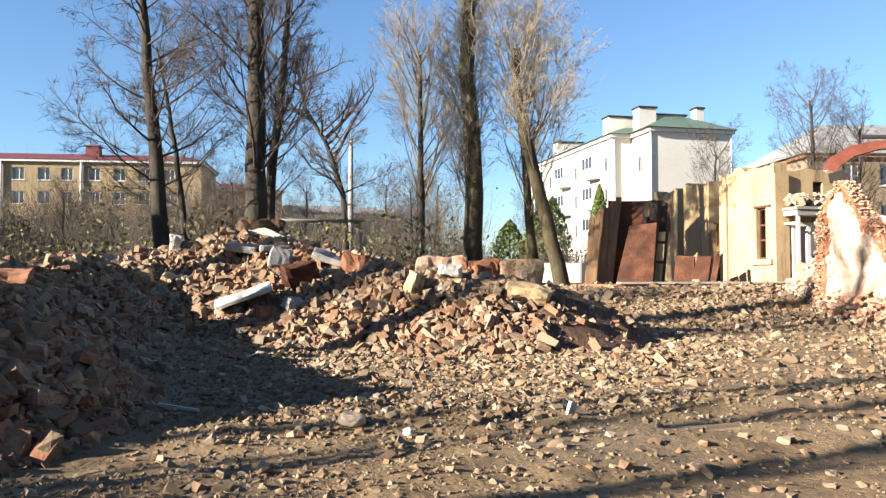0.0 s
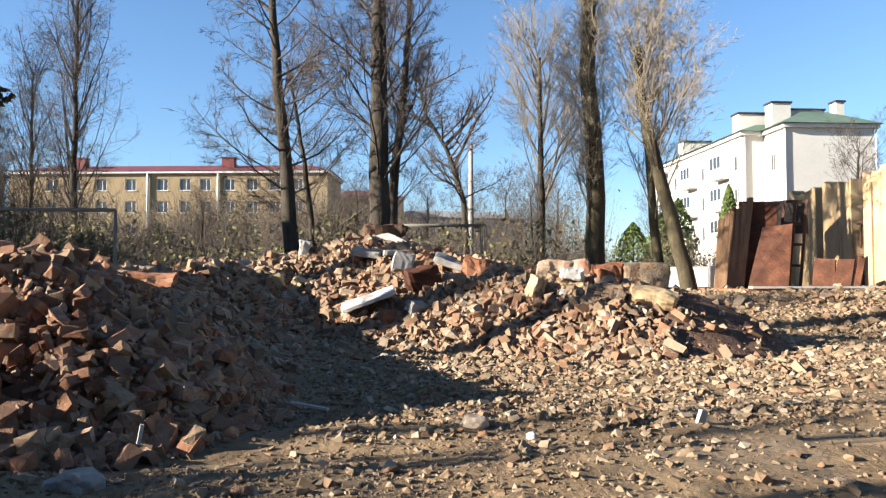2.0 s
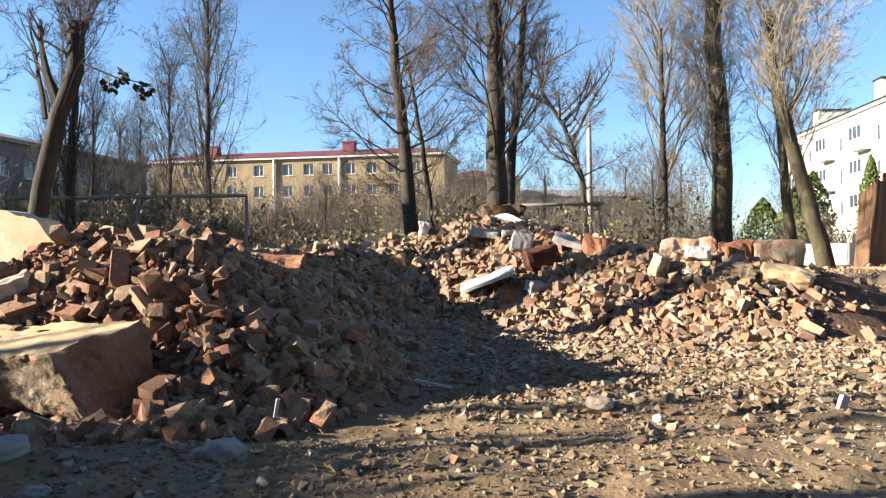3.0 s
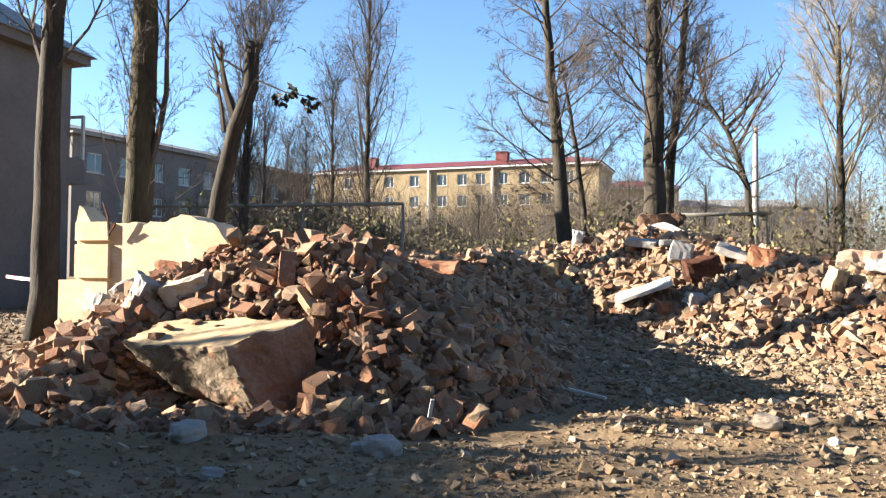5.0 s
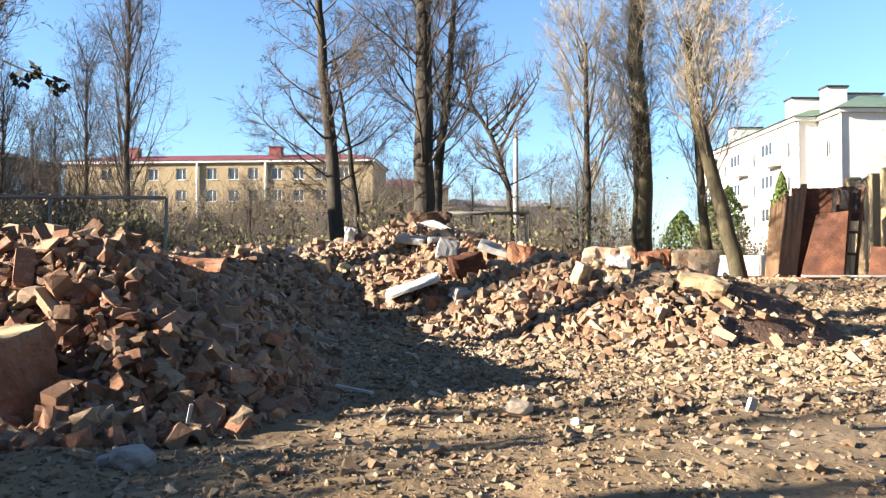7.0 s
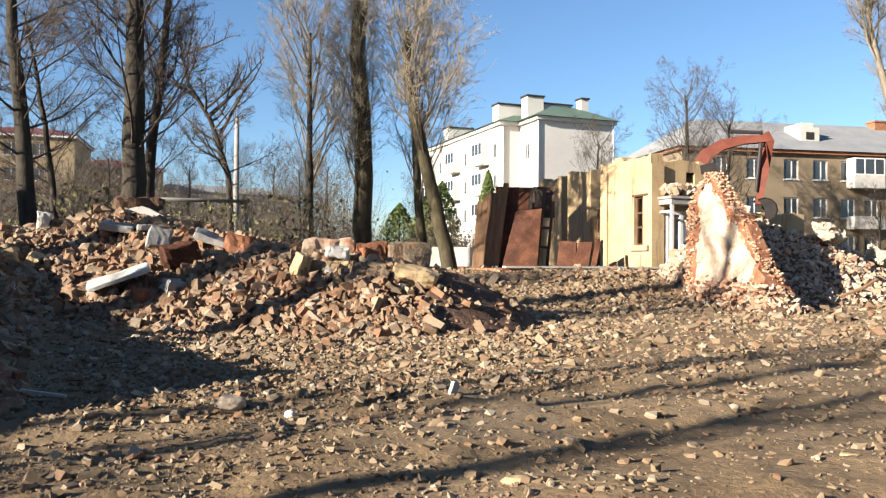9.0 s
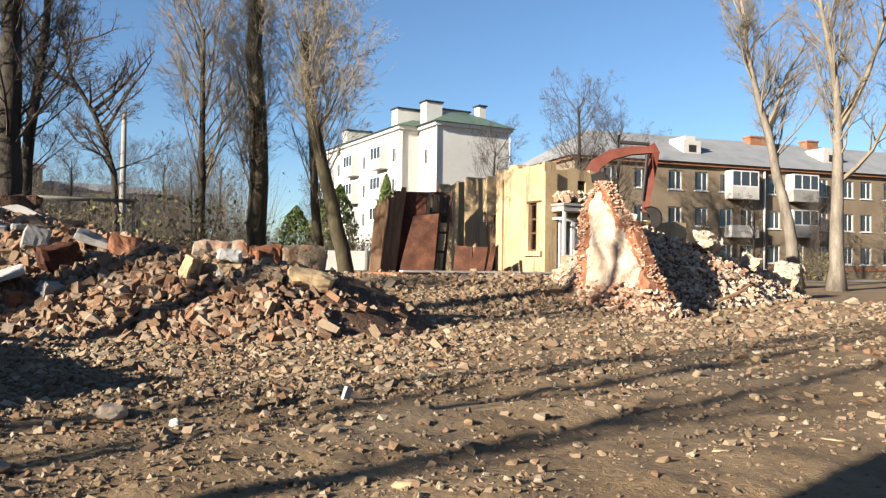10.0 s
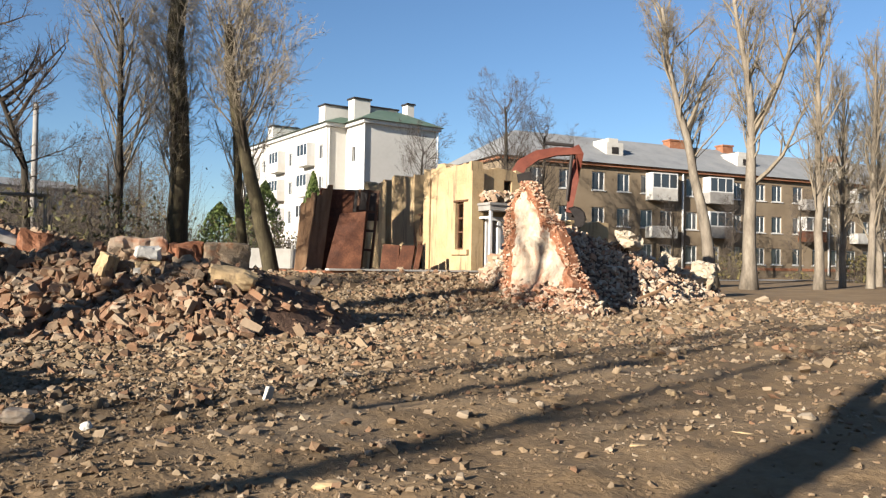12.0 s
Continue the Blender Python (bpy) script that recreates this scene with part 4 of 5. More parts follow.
for x, y, r, s in ((36.5, 41.5, 100, 0.9), (25.5, 40.2, 200, 0.72), (20, 56, 20, 0.62), (12, 62, 90, 0.75), (50, 41, 60, 0.5), (57, 40.5, 140, 0.55), (63, 38, 210, 0.6), (69, 37.5, 300, 0.55), (76, 36, 10, 0.6), (45.5, 42, 250, 0.4), (-7, 54, 30, 0.66), (-2.5, 60, 75, 0.72), (2.5, 52, 120, 0.6), (6.2, 58, 310, 0.7), (9.2, 49, 15, 0.6), (14.5, 66, 190, 0.8), (11, 72, 260, 0.85), (-12, 50, 140, 0.55)):
    c = copy_thing(mid, pose(x, y, 0, 0, 0, r))
    c.scale = (s, s, s)

# the left side: cut-back poplars near, columnar poplars far
tree("poplar", "thick poplar trunk overgrown with twigs beside a house", (-11.4, 14.4, 0), grow_tree(14, [(0, 0, 0), (0, 0, 3), (0.05, 0, 6), (0.1, 0, 11)], 0.36, 0.24, 40, 3.0, 0.018, 0.82, 0.16, 5, 6,
     fork=(((0.15, 0, 3.4), (0.3, 0, 1), 5.0, 0.09),)), MOSS_BARK, TWIG)
tree("bare_tree", "dark leaning trunk cut back to long thin shoots", (-11.75, 17.4, 0), grow_tree(15, [(0, 0, 0), (0.3, 0, 2.2), (0.62, 0, 3.8), (0.95, 0, 5.1), (1.35, 0, 6.1), (1.4, 0, 7.3)], 0.26, 0.19, 26, 3.6, 0.016, 0.72, 0.66, 5, 6,
     fork=(((0.95, 0, 5.2), (-0.4, 0, 1), 2.2, 0.14), ((0.6, 0, 5.0), (-0.15, 0, 1), 3.0, 0.07))), BARK, TWIG)
tree("bare_tree", "dark trunk at the edge of the lot in shade", (-11.85, 12.25, 0), grow_tree(16, [(0, 0, 0), (-0.1, 0, 4), (0.1, 0, 7), (0.2, 0, 12)], 0.3, 0.12, 26, 3.8, 0.06, 0.4, 0.4), BARK, TWIG)
tree("poplar", "grey upright poplar in shade", (-14.4, 23.9, 0), grow_tree(17, [(0, 0, 0), (0.1, 0, 4), (0.3, 0, 8), (0.4, 0, 9.5)], 0.25, 0.05, 34, 3.0, 0.045, 0.8, 0.15, 6, 7), BARK, TWIG)
col = tree("poplar", "columnar poplar with upright bare branches", (-15.6, 39.0, 0), grow_tree(18, [(0, 0, 0), (0, 0, 6), (0, 0, 12), (0, 0, 16.2)], 0.26, 0.04, 62, 6.2, 0.05, 0.8, 0.12, 6, 8, spread=1.7), BARK, TWIG)
for x, y, r, s in ((-20.8, 46.0, 80, 0.85), (-26.9, 54.8, 160, 0.74), (-28.3, 54.5, 250, 0.72), (-18, 32, 300, 0.55), (-23.5, 38, 30, 0.6)):
    c = copy_thing(col, pose(x, y, 0, 0, 0, r))
    c.scale = (s, s, s)

# trees to the side of the lot that throw their shadows across the ground
side = tree("bare_tree", "bare forked tree beside the lot", (-8.5, -0.3, 0), grow_tree(19, [(0, 0, 0), (0, 0, 4), (0.1, 0.1, 6.5), (-0.1, 0.6, 10), (-0.1, 0.8, 13)], 0.42, 0.1, 18, 4.0, 0.09, 0.5, 0.5, 4, 6,
     fork=(((0, 0, 5.0), (0.1, 0.9, 0.9), 5.5, 0.2), ((0, 0, 5.6), (0, -0.7, 0.9), 5.0, 0.18))), BARK, TWIG)
slim = tree("bare_tree", "slim bare tree beside the lot", (-12, 3.0, 0), grow_tree(20, [(0, 0, 0), (0.1, 0, 3), (-0.1, 0.15, 6), (0.2, 0.2, 9.5), (0.1, 0.3, 12)], 0.13, 0.05, 16, 3.6, 0.05, 0.55, 0.4, 4, 5,
     fork=(((0, 0.05, 3.6), (0.1, 0.55, 1), 4.5, 0.08),)), BARK, TWIG)
for x, y, r, s in ((-17.5, 3.4, 220, 0.95), (-11.5, 1.5, 300, 0.8)):
    c = copy_thing(slim, pose(x, y, 0, 0, 0, r))
    c.scale = (s, s, s)


# ---- big pieces in and round the heap ----
TORN_BRICK = material("torn_brick", [(0.276, 0.137, 0.0805), (0.386, 0.21, 0.127), (0.331, 0.158, 0.092), (0.46, 0.347, 0.241), (0.405, 0.231, 0.138), (0.478, 0.42, 0.322)], 9, 40, 0.95, 0.4, island=0.78)
PALE_RUBBLE = material("pale_rubble", [(0.26, 0.17, 0.11), (0.37, 0.28, 0.19), (0.32, 0.17, 0.10), (0.42, 0.34, 0.25), (0.47, 0.40, 0.31)], 9, 40, 0.95, 0.4, island=0.78)

def rough_block(size, seed, amp=0.03, cuts=5, taper=None, scale=3.0):
    """A broken block: a box with chipped, uneven faces, standing on z=0."""
    bm = bmesh.new()
    bmesh.ops.create_cube(bm, size=1.0)
    bmesh.ops.subdivide_edges(bm, edges=bm.edges[:], cuts=cuts, use_grid_fill=True)
    for v in bm.verts:
        x, y, z = v.co
        corner = (abs(x) > 0.49) + (abs(y) > 0.49) + (abs(z) > 0.49)
        k = 1 - (0.05 + 0.04 * noise.noise(Vector((x * 5, y * 5, z * 5 + seed)))) * (corner >= 2)
        p = Vector((x * size[0] * k, y * size[1] * k, z * size[2] * k))
        if taper:
            f = 1 - taper * (0.5 - z)
            p.x *= f
            p.y *= f
        q = p * scale + Vector((seed, seed * 0.3, 0))
        p += Vector((noise.noise(q), noise.noise(q + Vector((9, 0, 0))), noise.noise(q + Vector((0, 9, 0))))) * amp * 2
        q = p * scale * 4
        p += Vector((noise.noise(q), noise.noise(q + Vector((5, 0, 0))), noise.noise(q + Vector((0, 5, 0))))) * amp * 0.8
        v.co = p + Vector((0, 0, size[2] / 2))
    me = bpy.data.meshes.new("block")
    bm.to_mesh(me)
    bm.free()
    return me


def boulder(size, seed):
    """A worn stone: a lumpy, rounded body on z=0."""
    bm = bmesh.new()
    bmesh.ops.create_icosphere(bm, subdivisions=4, radius=0.5)
    for v in bm.verts:
        n = noise.noise(v.co * 2.2 + Vector((seed, 0, 0))) * 0.6 + noise.noise(v.co * 5 + Vector((0, seed, 0))) * 0.24 + noise.noise(v.co * 14 + Vector((0, 0, seed))) * 0.07
        c = v.co * (1 + n * 0.5)
        m = max(abs(c.x), abs(c.y), abs(c.z))
        c *= 0.78 + 0.22 * 0.5 / max(m, 0.2)
        v.co = Vector((c.x * size[0] * 1.15, c.y * size[1] * 1.15, c.z * size[2] * 1.15 + size[2] * 0.45))
    me = bpy.data.meshes.new("stone")
    bm.to_mesh(me)
    bm.free()
    return me


def lump(name, label, at, size, rot, mat, seed, amp=0.02, cuts=4, category="rubble", taper=None):
    me = boulder(size, seed) if name == "stone" else rough_block(size, seed, amp, cuts, taper)
    me.name = name
    me.materials.append(mat)
    ob = new(name, me)
    ob.matrix_world = pose(at[0], at[1], at[2], *rot)
    return tagged(ob, label, category)


# the fallen masonry block in front of the near heap: an undercut wedge that lies on its lower corner
def skewed_block(low, high, seed, cuts):
    """A rough block between two quads (corners in turn, from below and from above); faces keep their side as material: 0 sides, 1 broken end, 2 top."""
    bm = bmesh.new()
    bmesh.ops.create_cube(bm, size=1.0)
    side = bm.faces.layers.int.new("side")
    for f in bm.faces:
        f[side] = 2 if f.normal.z > 0.5 else 1 if f.normal.x > 0.5 else 0
    bmesh.ops.subdivide_edges(bm, edges=bm.edges[:], cuts=cuts, use_grid_fill=True)
    low, high = [Vector(q) for q in low], [Vector(q) for q in high]
    for f in bm.faces:
        f.material_index = f[side]
    for v in bm.verts:
        x, y, z = (c + 0.5 for c in v.co)
        edge = (min(x, 1 - x) < 0.01) + (min(y, 1 - y) < 0.01) + (min(z, 1 - z) < 0.01)
        quad = [a.lerp(b, z) for a, b in zip(low, high)]
        p = quad[0].lerp(quad[1], x).lerp(quad[3].lerp(quad[2], x), y)
        mid = sum(quad, Vector()) / 4
        q = p * 2.6 + Vector((seed, 0, 0))
        rough = 0.35 if z > 0.99 and edge < 2 else 1.0
        p = p.lerp(mid, 0.03 * (edge >= 2) + 0.05 * (edge >= 2) * noise.noise(q * 3))
        # courses stand proud or have fallen out along the sides
        course = 0.03 * noise.noise(Vector((math.floor(x * 9 + 0.5 * math.floor(z * 7)), math.floor(y * 4), math.floor(z * 7) + seed)))
        p += (p - mid).normalized() * course * (z < 0.95)
        p += Vector((noise.noise(q), noise.noise(q + Vector((9, 0, 0))), noise.noise(q + Vector((0, 9, 0))))) * 0.06 * rough
        q = q * 4.5
        p += Vector((noise.noise(q), noise.noise(q + Vector((5, 0, 0))), noise.noise(q + Vector((0, 5, 0))))) * 0.028 * rough
        v.co = p
    me = bpy.data.meshes.new("core")
    bm.to_mesh(me)
    bm.free()
    return me


blk = thing("masonry_block", "fallen block of old brick masonry with a rendered top", "masonry", at=pose(-4.0, 6.6, 0))
me = skewed_block([(-0.8, -0.22, 0.22), (0.25, -0.46, 0.06), (0.62, 0.1, -0.02), (-1.2, 0.6, 0.15)], [(-1.4, -0.36, 0.66), (-0.13, -0.47, 0.69), (0.38, 0.28, 0.93), (-1.5, 0.48, 0.86)], 5, 26)
for m in (BLOCKFACE, REDBRICK, PLASTER):
    me.materials.append(m)
part("core", me, None, blk)
rb = random.Random(8)
for i, (x, y, s) in enumerate(((-1.15, 0.1, 0.11), (-0.95, 0.3, 0.1), (-0.62, 0.2, 0.08), (-0.35, 0.12, 0.06), (-0.2, 0.25, 0.07), (-1.1, -0.18, 0.1), (0.1, 0.15, 0.05))):
    o = part("brick", LUMPS[i], None, blk)
    o.location, o.scale, o.rotation_euler = (x, y, 0.76 + 0.22 * y + s * 0.25), (s, s, s), (rb.gauss(0, 0.2), rb.gauss(0, 0.2), rb.uniform(0, 6))


def wall_remnant():
    """The standing stub of a plastered wall with a rusticated corner."""
    W = thing("wall_remnant", "standing stub of a cream plastered wall with a panelled corner pier", "wall", at=pose(-9.55, 10.4, 0, 0, 0, -4))
    W.scale = (1.08, 1.0, 1.02)
    t = [(0.62, 2.12), (0.9, 2.12), (1.3, 2.1), (1.75, 2.17), (2.05, 2.24), (2.25, 2.16), (2.55, 2.08), (2.75, 1.8), (2.95, 1.45), (3.2, 1.1), (3.5, 0.9)]
    part("wall", wall_shape(3.5, 0, lambda x: float(np.interp(x, [q[0] for q in t], [q[1] for q in t])) + 0.07 * fbm(x, 0, 4, 4, 1), 0.5, [], cuts=[0.06 * i for i in range(1, 58)]), PLASTER_CREAM, W)
    for i, (z0, z1) in enumerate(((0.0, 1.18), (1.24, 1.78), (1.84, 2.14))):
        part("pier_panel", Mesh().box((0.02, -0.07, z0), (0.66, -0.003, z1)), PLASTER_CREAM, W)
    part("pier_top", Mesh().add([(0.02, -0.05, 2.14), (0.3, -0.05, 2.14), (0.02, 0.4, 2.14), (0.3, 0.4, 2.14), (0.03, 0.0, 2.42), (0.12, 0.0, 2.36), (0.03, 0.35, 2.4), (0.12, 0.35, 2.34)],
                                [(0, 1, 5, 4), (1, 3, 7, 5), (3, 2, 6, 7), (2, 0, 4, 6), (4, 5, 7, 6)]), PLASTER_CREAM, W)
    part("pier_side", Mesh().box((-0.35, 0.0, 0.0), (-0.003, 0.5, 1.2)), PLASTER_CREAM, W)
    part("bent_rod", Mesh().tube([(0.7, -0.1, 1.9), (0.72, -0.15, 2.2), (0.66, -0.2, 2.45)], [0.02, 0.02, 0.015], 5).tube([(0.72, -0.12, 1.95), (0.86, -0.15, 2.1)], [0.02, 0.02], 5), RUST, W)


PLASTER_CREAM = material("cream_plaster", [(0.36, 0.26, 0.15), (0.46, 0.35, 0.22), (0.52, 0.42, 0.28)], 1.6, 14, 0.9, 0.5, stain=((0.58, 0.52, 0.42), 1.3, 0.54), stretch=(0.8, 0.8, 1.6))
wall_remnant()

CREAM = material("cream_render", [(0.288, 0.223, 0.151), (0.374, 0.31, 0.223), (0.432, 0.374, 0.288)], 3, 20, 0.92, 0.6, stain=((0.36, 0.2, 0.12), 1.6, 0.58), bump_dist=0.06)
CHUNKS = [
    # name, label, centre, size, rotation, material
    ("masonry_chunk", "plastered masonry chunk leaning on the near heap", (-5.45, 7.6, 1.2), (0.5, 0.34, 0.36), (18, -14, 20), INNER),
    ("masonry_chunk", "brown rendered slab wedged in brick rubble", (-6.1, 8.25, 1.05), (0.85, 0.2, 0.4), (-8, 4, -6), REDBRICK),
    ("masonry_chunk", "pale broken plaster lump on brick rubble", (-3.75, 8.1, 1.55), (0.42, 0.26, 0.17), (8, -16, 10), INNER),
    ("masonry_chunk", "red brick lump tipped on the heap", (-3.4, 7.9, 1.25), (0.26, 0.22, 0.22), (20, 10, 40), REDBRICK),
    ("masonry_chunk", "grey limewashed boulder of old render", (-7.6, 8.2, 0.2), (0.5, 0.42, 0.5), (10, 20, 30), CONCRETE),
    ("masonry_chunk", "grey limewashed boulder of old render", (-7.0, 7.9, 0.3), (0.36, 0.25, 0.5), (-14, 18, 70), CONCRETE),
    ("masonry_chunk", "pale green-grey render shard standing on end", (-6.6, 8.1, 0.5), (0.3, 0.16, 0.46), (12, -24, 12), CONCRETE),
    ("masonry_chunk", "broad white render lump among bricks", (-6.0, 7.4, 0.45), (0.4, 0.3, 0.4), (20, 14, 60), CONCRETE),
    ("masonry_chunk", "beige masonry chunk with stepped brick edge", (-3.05, 19.3, 1.15), (0.95, 0.5, 0.42), (6, -22, -8), PLASTER),
    ("masonry_chunk", "moulded beige cornice piece lying on rubble", (-2.5, 19.1, 1.05), (0.26, 0.5, 0.55), (10, 26, -10), PLASTER),
    ("masonry_chunk", "white limewashed stone standing upright", (-2.42, 20.6, 1.95), (0.28, 0.3, 0.6), (4, 10, 10), LIME),
    ("concrete_slab", "pale concrete slab lying flat on the heap", (-0.65, 19.8, 2.12), (0.75, 0.5, 0.18), (8, 8, -14), CONCRETE),
    ("concrete_slab", "grey concrete slab beside another on the heap", (0.05, 19.6, 2.08), (0.6, 0.5, 0.16), (-6, 4, 6), CONCRETE),
    ("concrete_slab", "tilted square concrete slab with pale face", (0.2, 18.7, 1.7), (0.5, 0.24, 0.5), (-26, 16, 8), CONCRETE),
    ("concrete_slab", "pale slab tipped over dark hollow", (1.4, 18.6, 1.85), (0.85, 0.6, 0.17), (12, 22, -8), CONCRETE),
    ("masonry_chunk", "dark brown square masonry block", (0.72, 17.9, 1.3), (0.72, 0.5, 0.5), (8, -10, 14), RUST),
    ("masonry_chunk", "brown masonry block with brick core", (1.98, 18.1, 1.55), (0.62, 0.5, 0.45), (-6, 8, -12), REDBRICK),
    ("concrete_slab", "long tilted slab with bright top edge", (-0.55, 17.5, 1.02), (1.3, 0.6, 0.09), (16, -20, -4), LIME),
    ("masonry_chunk", "orange brick lump at the foot of the heap", (-0.18, 17.2, 0.35), (0.34, 0.34, 0.5), (6, 8, 20), REDBRICK),
    ("masonry_chunk", "grey round-edged stone on the slope", (0.45, 17.0, 0.75), (0.4, 0.3, 0.3), (20, 10, 40), CONCRETE),
    ("masonry_chunk", "yellowish stone with white cap", (3.05, 16.4, 1.1), (0.34, 0.34, 0.5), (8, 10, 30), PLASTER),
    ("masonry_chunk", "pale stone block of a stacked pier", (3.92, 16.4, 1.05), (0.62, 0.45, 0.24), (2, 2, -8), LIME),
    ("masonry_chunk", "pale stone block of a stacked pier", (3.9, 16.42, 1.31), (0.5, 0.42, 0.15), (2, -2, -14), PLASTER),
    ("masonry_chunk", "white stone block of a stacked pier", (3.92, 16.45, 1.48), (0.48, 0.4, 0.26), (-3, 2, -6), LIME),
    ("masonry_chunk", "orange brick lump on a low wall", (4.6, 16.35, 1.32), (0.36, 0.3, 0.4), (4, 4, 12), REDBRICK),
    ("masonry_chunk", "flat beige render slab with broken end", (5.3, 15.3, 0.98), (0.95, 0.45, 0.34), (14, 12, -20), PLASTER),
    ("masonry_chunk", "small dark stone under a render slab", (5.0, 15.3, 0.75), (0.3, 0.3, 0.3), (10, 0, 10), CONCRETE),
    ("masonry_chunk", "upright pale stone on loose rubble", (5.2, 14.9, 0.25), (0.2, 0.18, 0.34), (4, 8, 20), PLASTER),
    ("masonry_chunk", "red brick lump on loose rubble", (6.13, 14.8, 0.1), (0.24, 0.2, 0.22), (4, 8, 20), REDBRICK),
    ("concrete_slab", "bluish white slab at the back of the heap", (-5.2, 22.9, 1.6), (1.0, 0.5, 0.32), (10, 14, -10), LIME),
    ("concrete_slab", "grey earth-covered slab at the back of the heap", (-4.2, 23.3, 1.5), (1.2, 0.8, 0.55), (6, 6, 10), CONCRETE),
    ("masonry_chunk", "row of red bricks still bonded together", (-4.15, 13.0, 1.42), (1.0, 0.4, 0.2), (3, 2, -4), REDBRICK),
    ("masonry_chunk", "large pale lump on the spoil behind the torn wall", (22.5, 20.4, 2.3), (0.9, 0.7, 0.5), (8, 12, 20), CREAM),
    ("masonry_chunk", "large plastered lump at the end of the spoil", (28.2, 21.3, 0.9), (1.1, 0.9, 0.8), (6, -8, 30), CREAM),
    ("masonry_chunk", "pale lump of brickwork in the spoil", (25.3, 20.8, 1.5), (0.8, 0.6, 0.5), (12, 6, 50), CREAM),
]
for i, (nm, lb, at, size, rot, mt) in enumerate(CHUNKS):
    if at[1] < 10:
        at = (at[0], at[1], top_at(at[0], at[1]) - 0.16)
    lump(nm, lb, at, size, rot, mt, i * 1.7 + 2, 0.11 if mt is CREAM else 0.035 if nm == "masonry_chunk" else 0.014, 8 if mt is CREAM else 6)

STONES = [("stone", "pale stone lying on bare earth", (0.75, 7.45), (0.24, 0.17, 0.13), INNER), ("stone", "flat pale stone lying on bare earth", (2.28, 4.28), (0.2, 0.14, 0.06), PLASTER),
          ("stone", "pale stone lying in a wheel rut", (4.12, 4.8), (0.12, 0.09, 0.05), BLOCKFACE), ("stone", "grey boulder beside the masonry block", (-2.23, 5.2), (0.3, 0.2, 0.17), CONCRETE),
          ("stone", "smaller grey stone beside a boulder", (-2.42, 5.25), (0.14, 0.12, 0.1), CONCRETE), ("stone", "grey rounded boulder on bare earth", (-3.84, 5.1), (0.28, 0.2, 0.17), CONCRETE),
          ("stone", "grey flat stone on bare earth", (3.15, 5.05), (0.17, 0.14, 0.06), BLOCKFACE), ("stone", "white chip of plaster on bare earth", (6.02, 3.8), (0.18, 0.08, 0.03), PLASTER),
          ("stone", "brick end on bare earth", (7.77, 5.6), (0.2, 0.1, 0.06), BRICKS), ("stone", "pale brick end on bare earth", (7.26, 5.6), (0.13, 0.1, 0.08), PLASTER),
          ("stone", "grey stone on the track", (-3.16, 4.38), (0.17, 0.12, 0.1), CONCRETE), ("stone", "pale brick end on the track", (-1.1, 5.05), (0.14, 0.09, 0.08), BRICKS),
          ("stone", "white chip of stone on the track", (4.87, 3.95), (0.13, 0.07, 0.03), PLASTER), ("stone", "grey stone on shaded earth", (1.27, 7.1), (0.13, 0.09, 0.08), LIME)]
for i, (nm, lb, (x, y), size, mt) in enumerate(STONES):
    lump(nm, lb, (x, y, ground_height(x, y) - 0.02), size, (rb.gauss(0, 6), rb.gauss(0, 6), rb.uniform(0, 360)), mt, 40 + i, 0.012, 2, "stone", 0.1)
chip = lump("plaster_shard", "white plaster shard standing on bare earth", (3.04, 7.4, -0.03), (0.09, 0.05, 0.19), (6, 14, 20), LIME, 77, 0.006, 2)
stick = tagged(part("stick", Mesh().tube([(-0.4, 13.9, 0.06), (0.0, 13.95, 0.08), (0.35, 14.05, 0.06)], [0.02, 0.022, 0.015], 6), LIME), "pale stick lying on shaded rubble", "stick")
lath = tagged(part("stick", Mesh().box((0, -0.02, 0), (0.5, 0.02, 0.025), pose(-1.2, 8.5, 0.1, 0, 5, -30)), LIME), "pale lath lying on shaded rubble", "stick")
lath2 = tagged(part("stick", Mesh().box((0, -0.02, 0), (0.03, 0.02, 0.16), pose(-2.15, 6.15, 0.15, 0, 10, 20)), LIME), "white lath upright among bricks", "stick")
for i, (x, y, z, r) in enumerate(((2.3, 16.9, 1.05, 30), (2.5, 16.6, 0.9, 34), (2.7, 16.2, 0.85, 10), (3.3, 16.2, 1.0, 4), (2.0, 16.3, 0.65, 38))):
    tagged(part("board", Mesh().box((-0.35, -0.05, 0), (0.35, 0.05, 0.05), pose(x, y, z, 4, -14, r)), BOARD), "broken brown board on brick rubble", "board")

# the limewashed arch stone and earth on top of the heap
arch = Mesh()
for i in range(12):
    a0, a1 = math.pi * i / 12, math.pi * (i + 1) / 12
    q = [(-0.62 * math.cos(a), 0.32 * math.sin(a) * (1 + 0.1 * math.sin(5 * a))) for a in (a0, a1)]
    arch.add([(q[0][0], -0.3, -0.2), (q[1][0], -0.3, -0.2), (q[1][0], -0.3, q[1][1]), (q[0][0], -0.3, q[0][1]), (q[0][0], 0.3, -0.2), (q[1][0], 0.3, -0.2), (q[1][0], 0.3, q[1][1]), (q[0][0], 0.3, q[0][1])],
             [(0, 1, 2, 3), (5, 4, 7, 6), (3, 2, 6, 7)])
ar = tagged(part("arched_stone", arch, LIME), "limewashed arched stone half buried on the heap", "stone")
ar.matrix_world = pose(-0.1, 20.8, 2.42, 0, 6, -10)
earth = lump("earth_clod", "brown clod of earth and roots on the heap", (-0.25, 21.4, 2.3), (1.2, 0.8, 0.75), (0, 0, 10), BED, 91, 0.06, 6, "earth", 0.2)


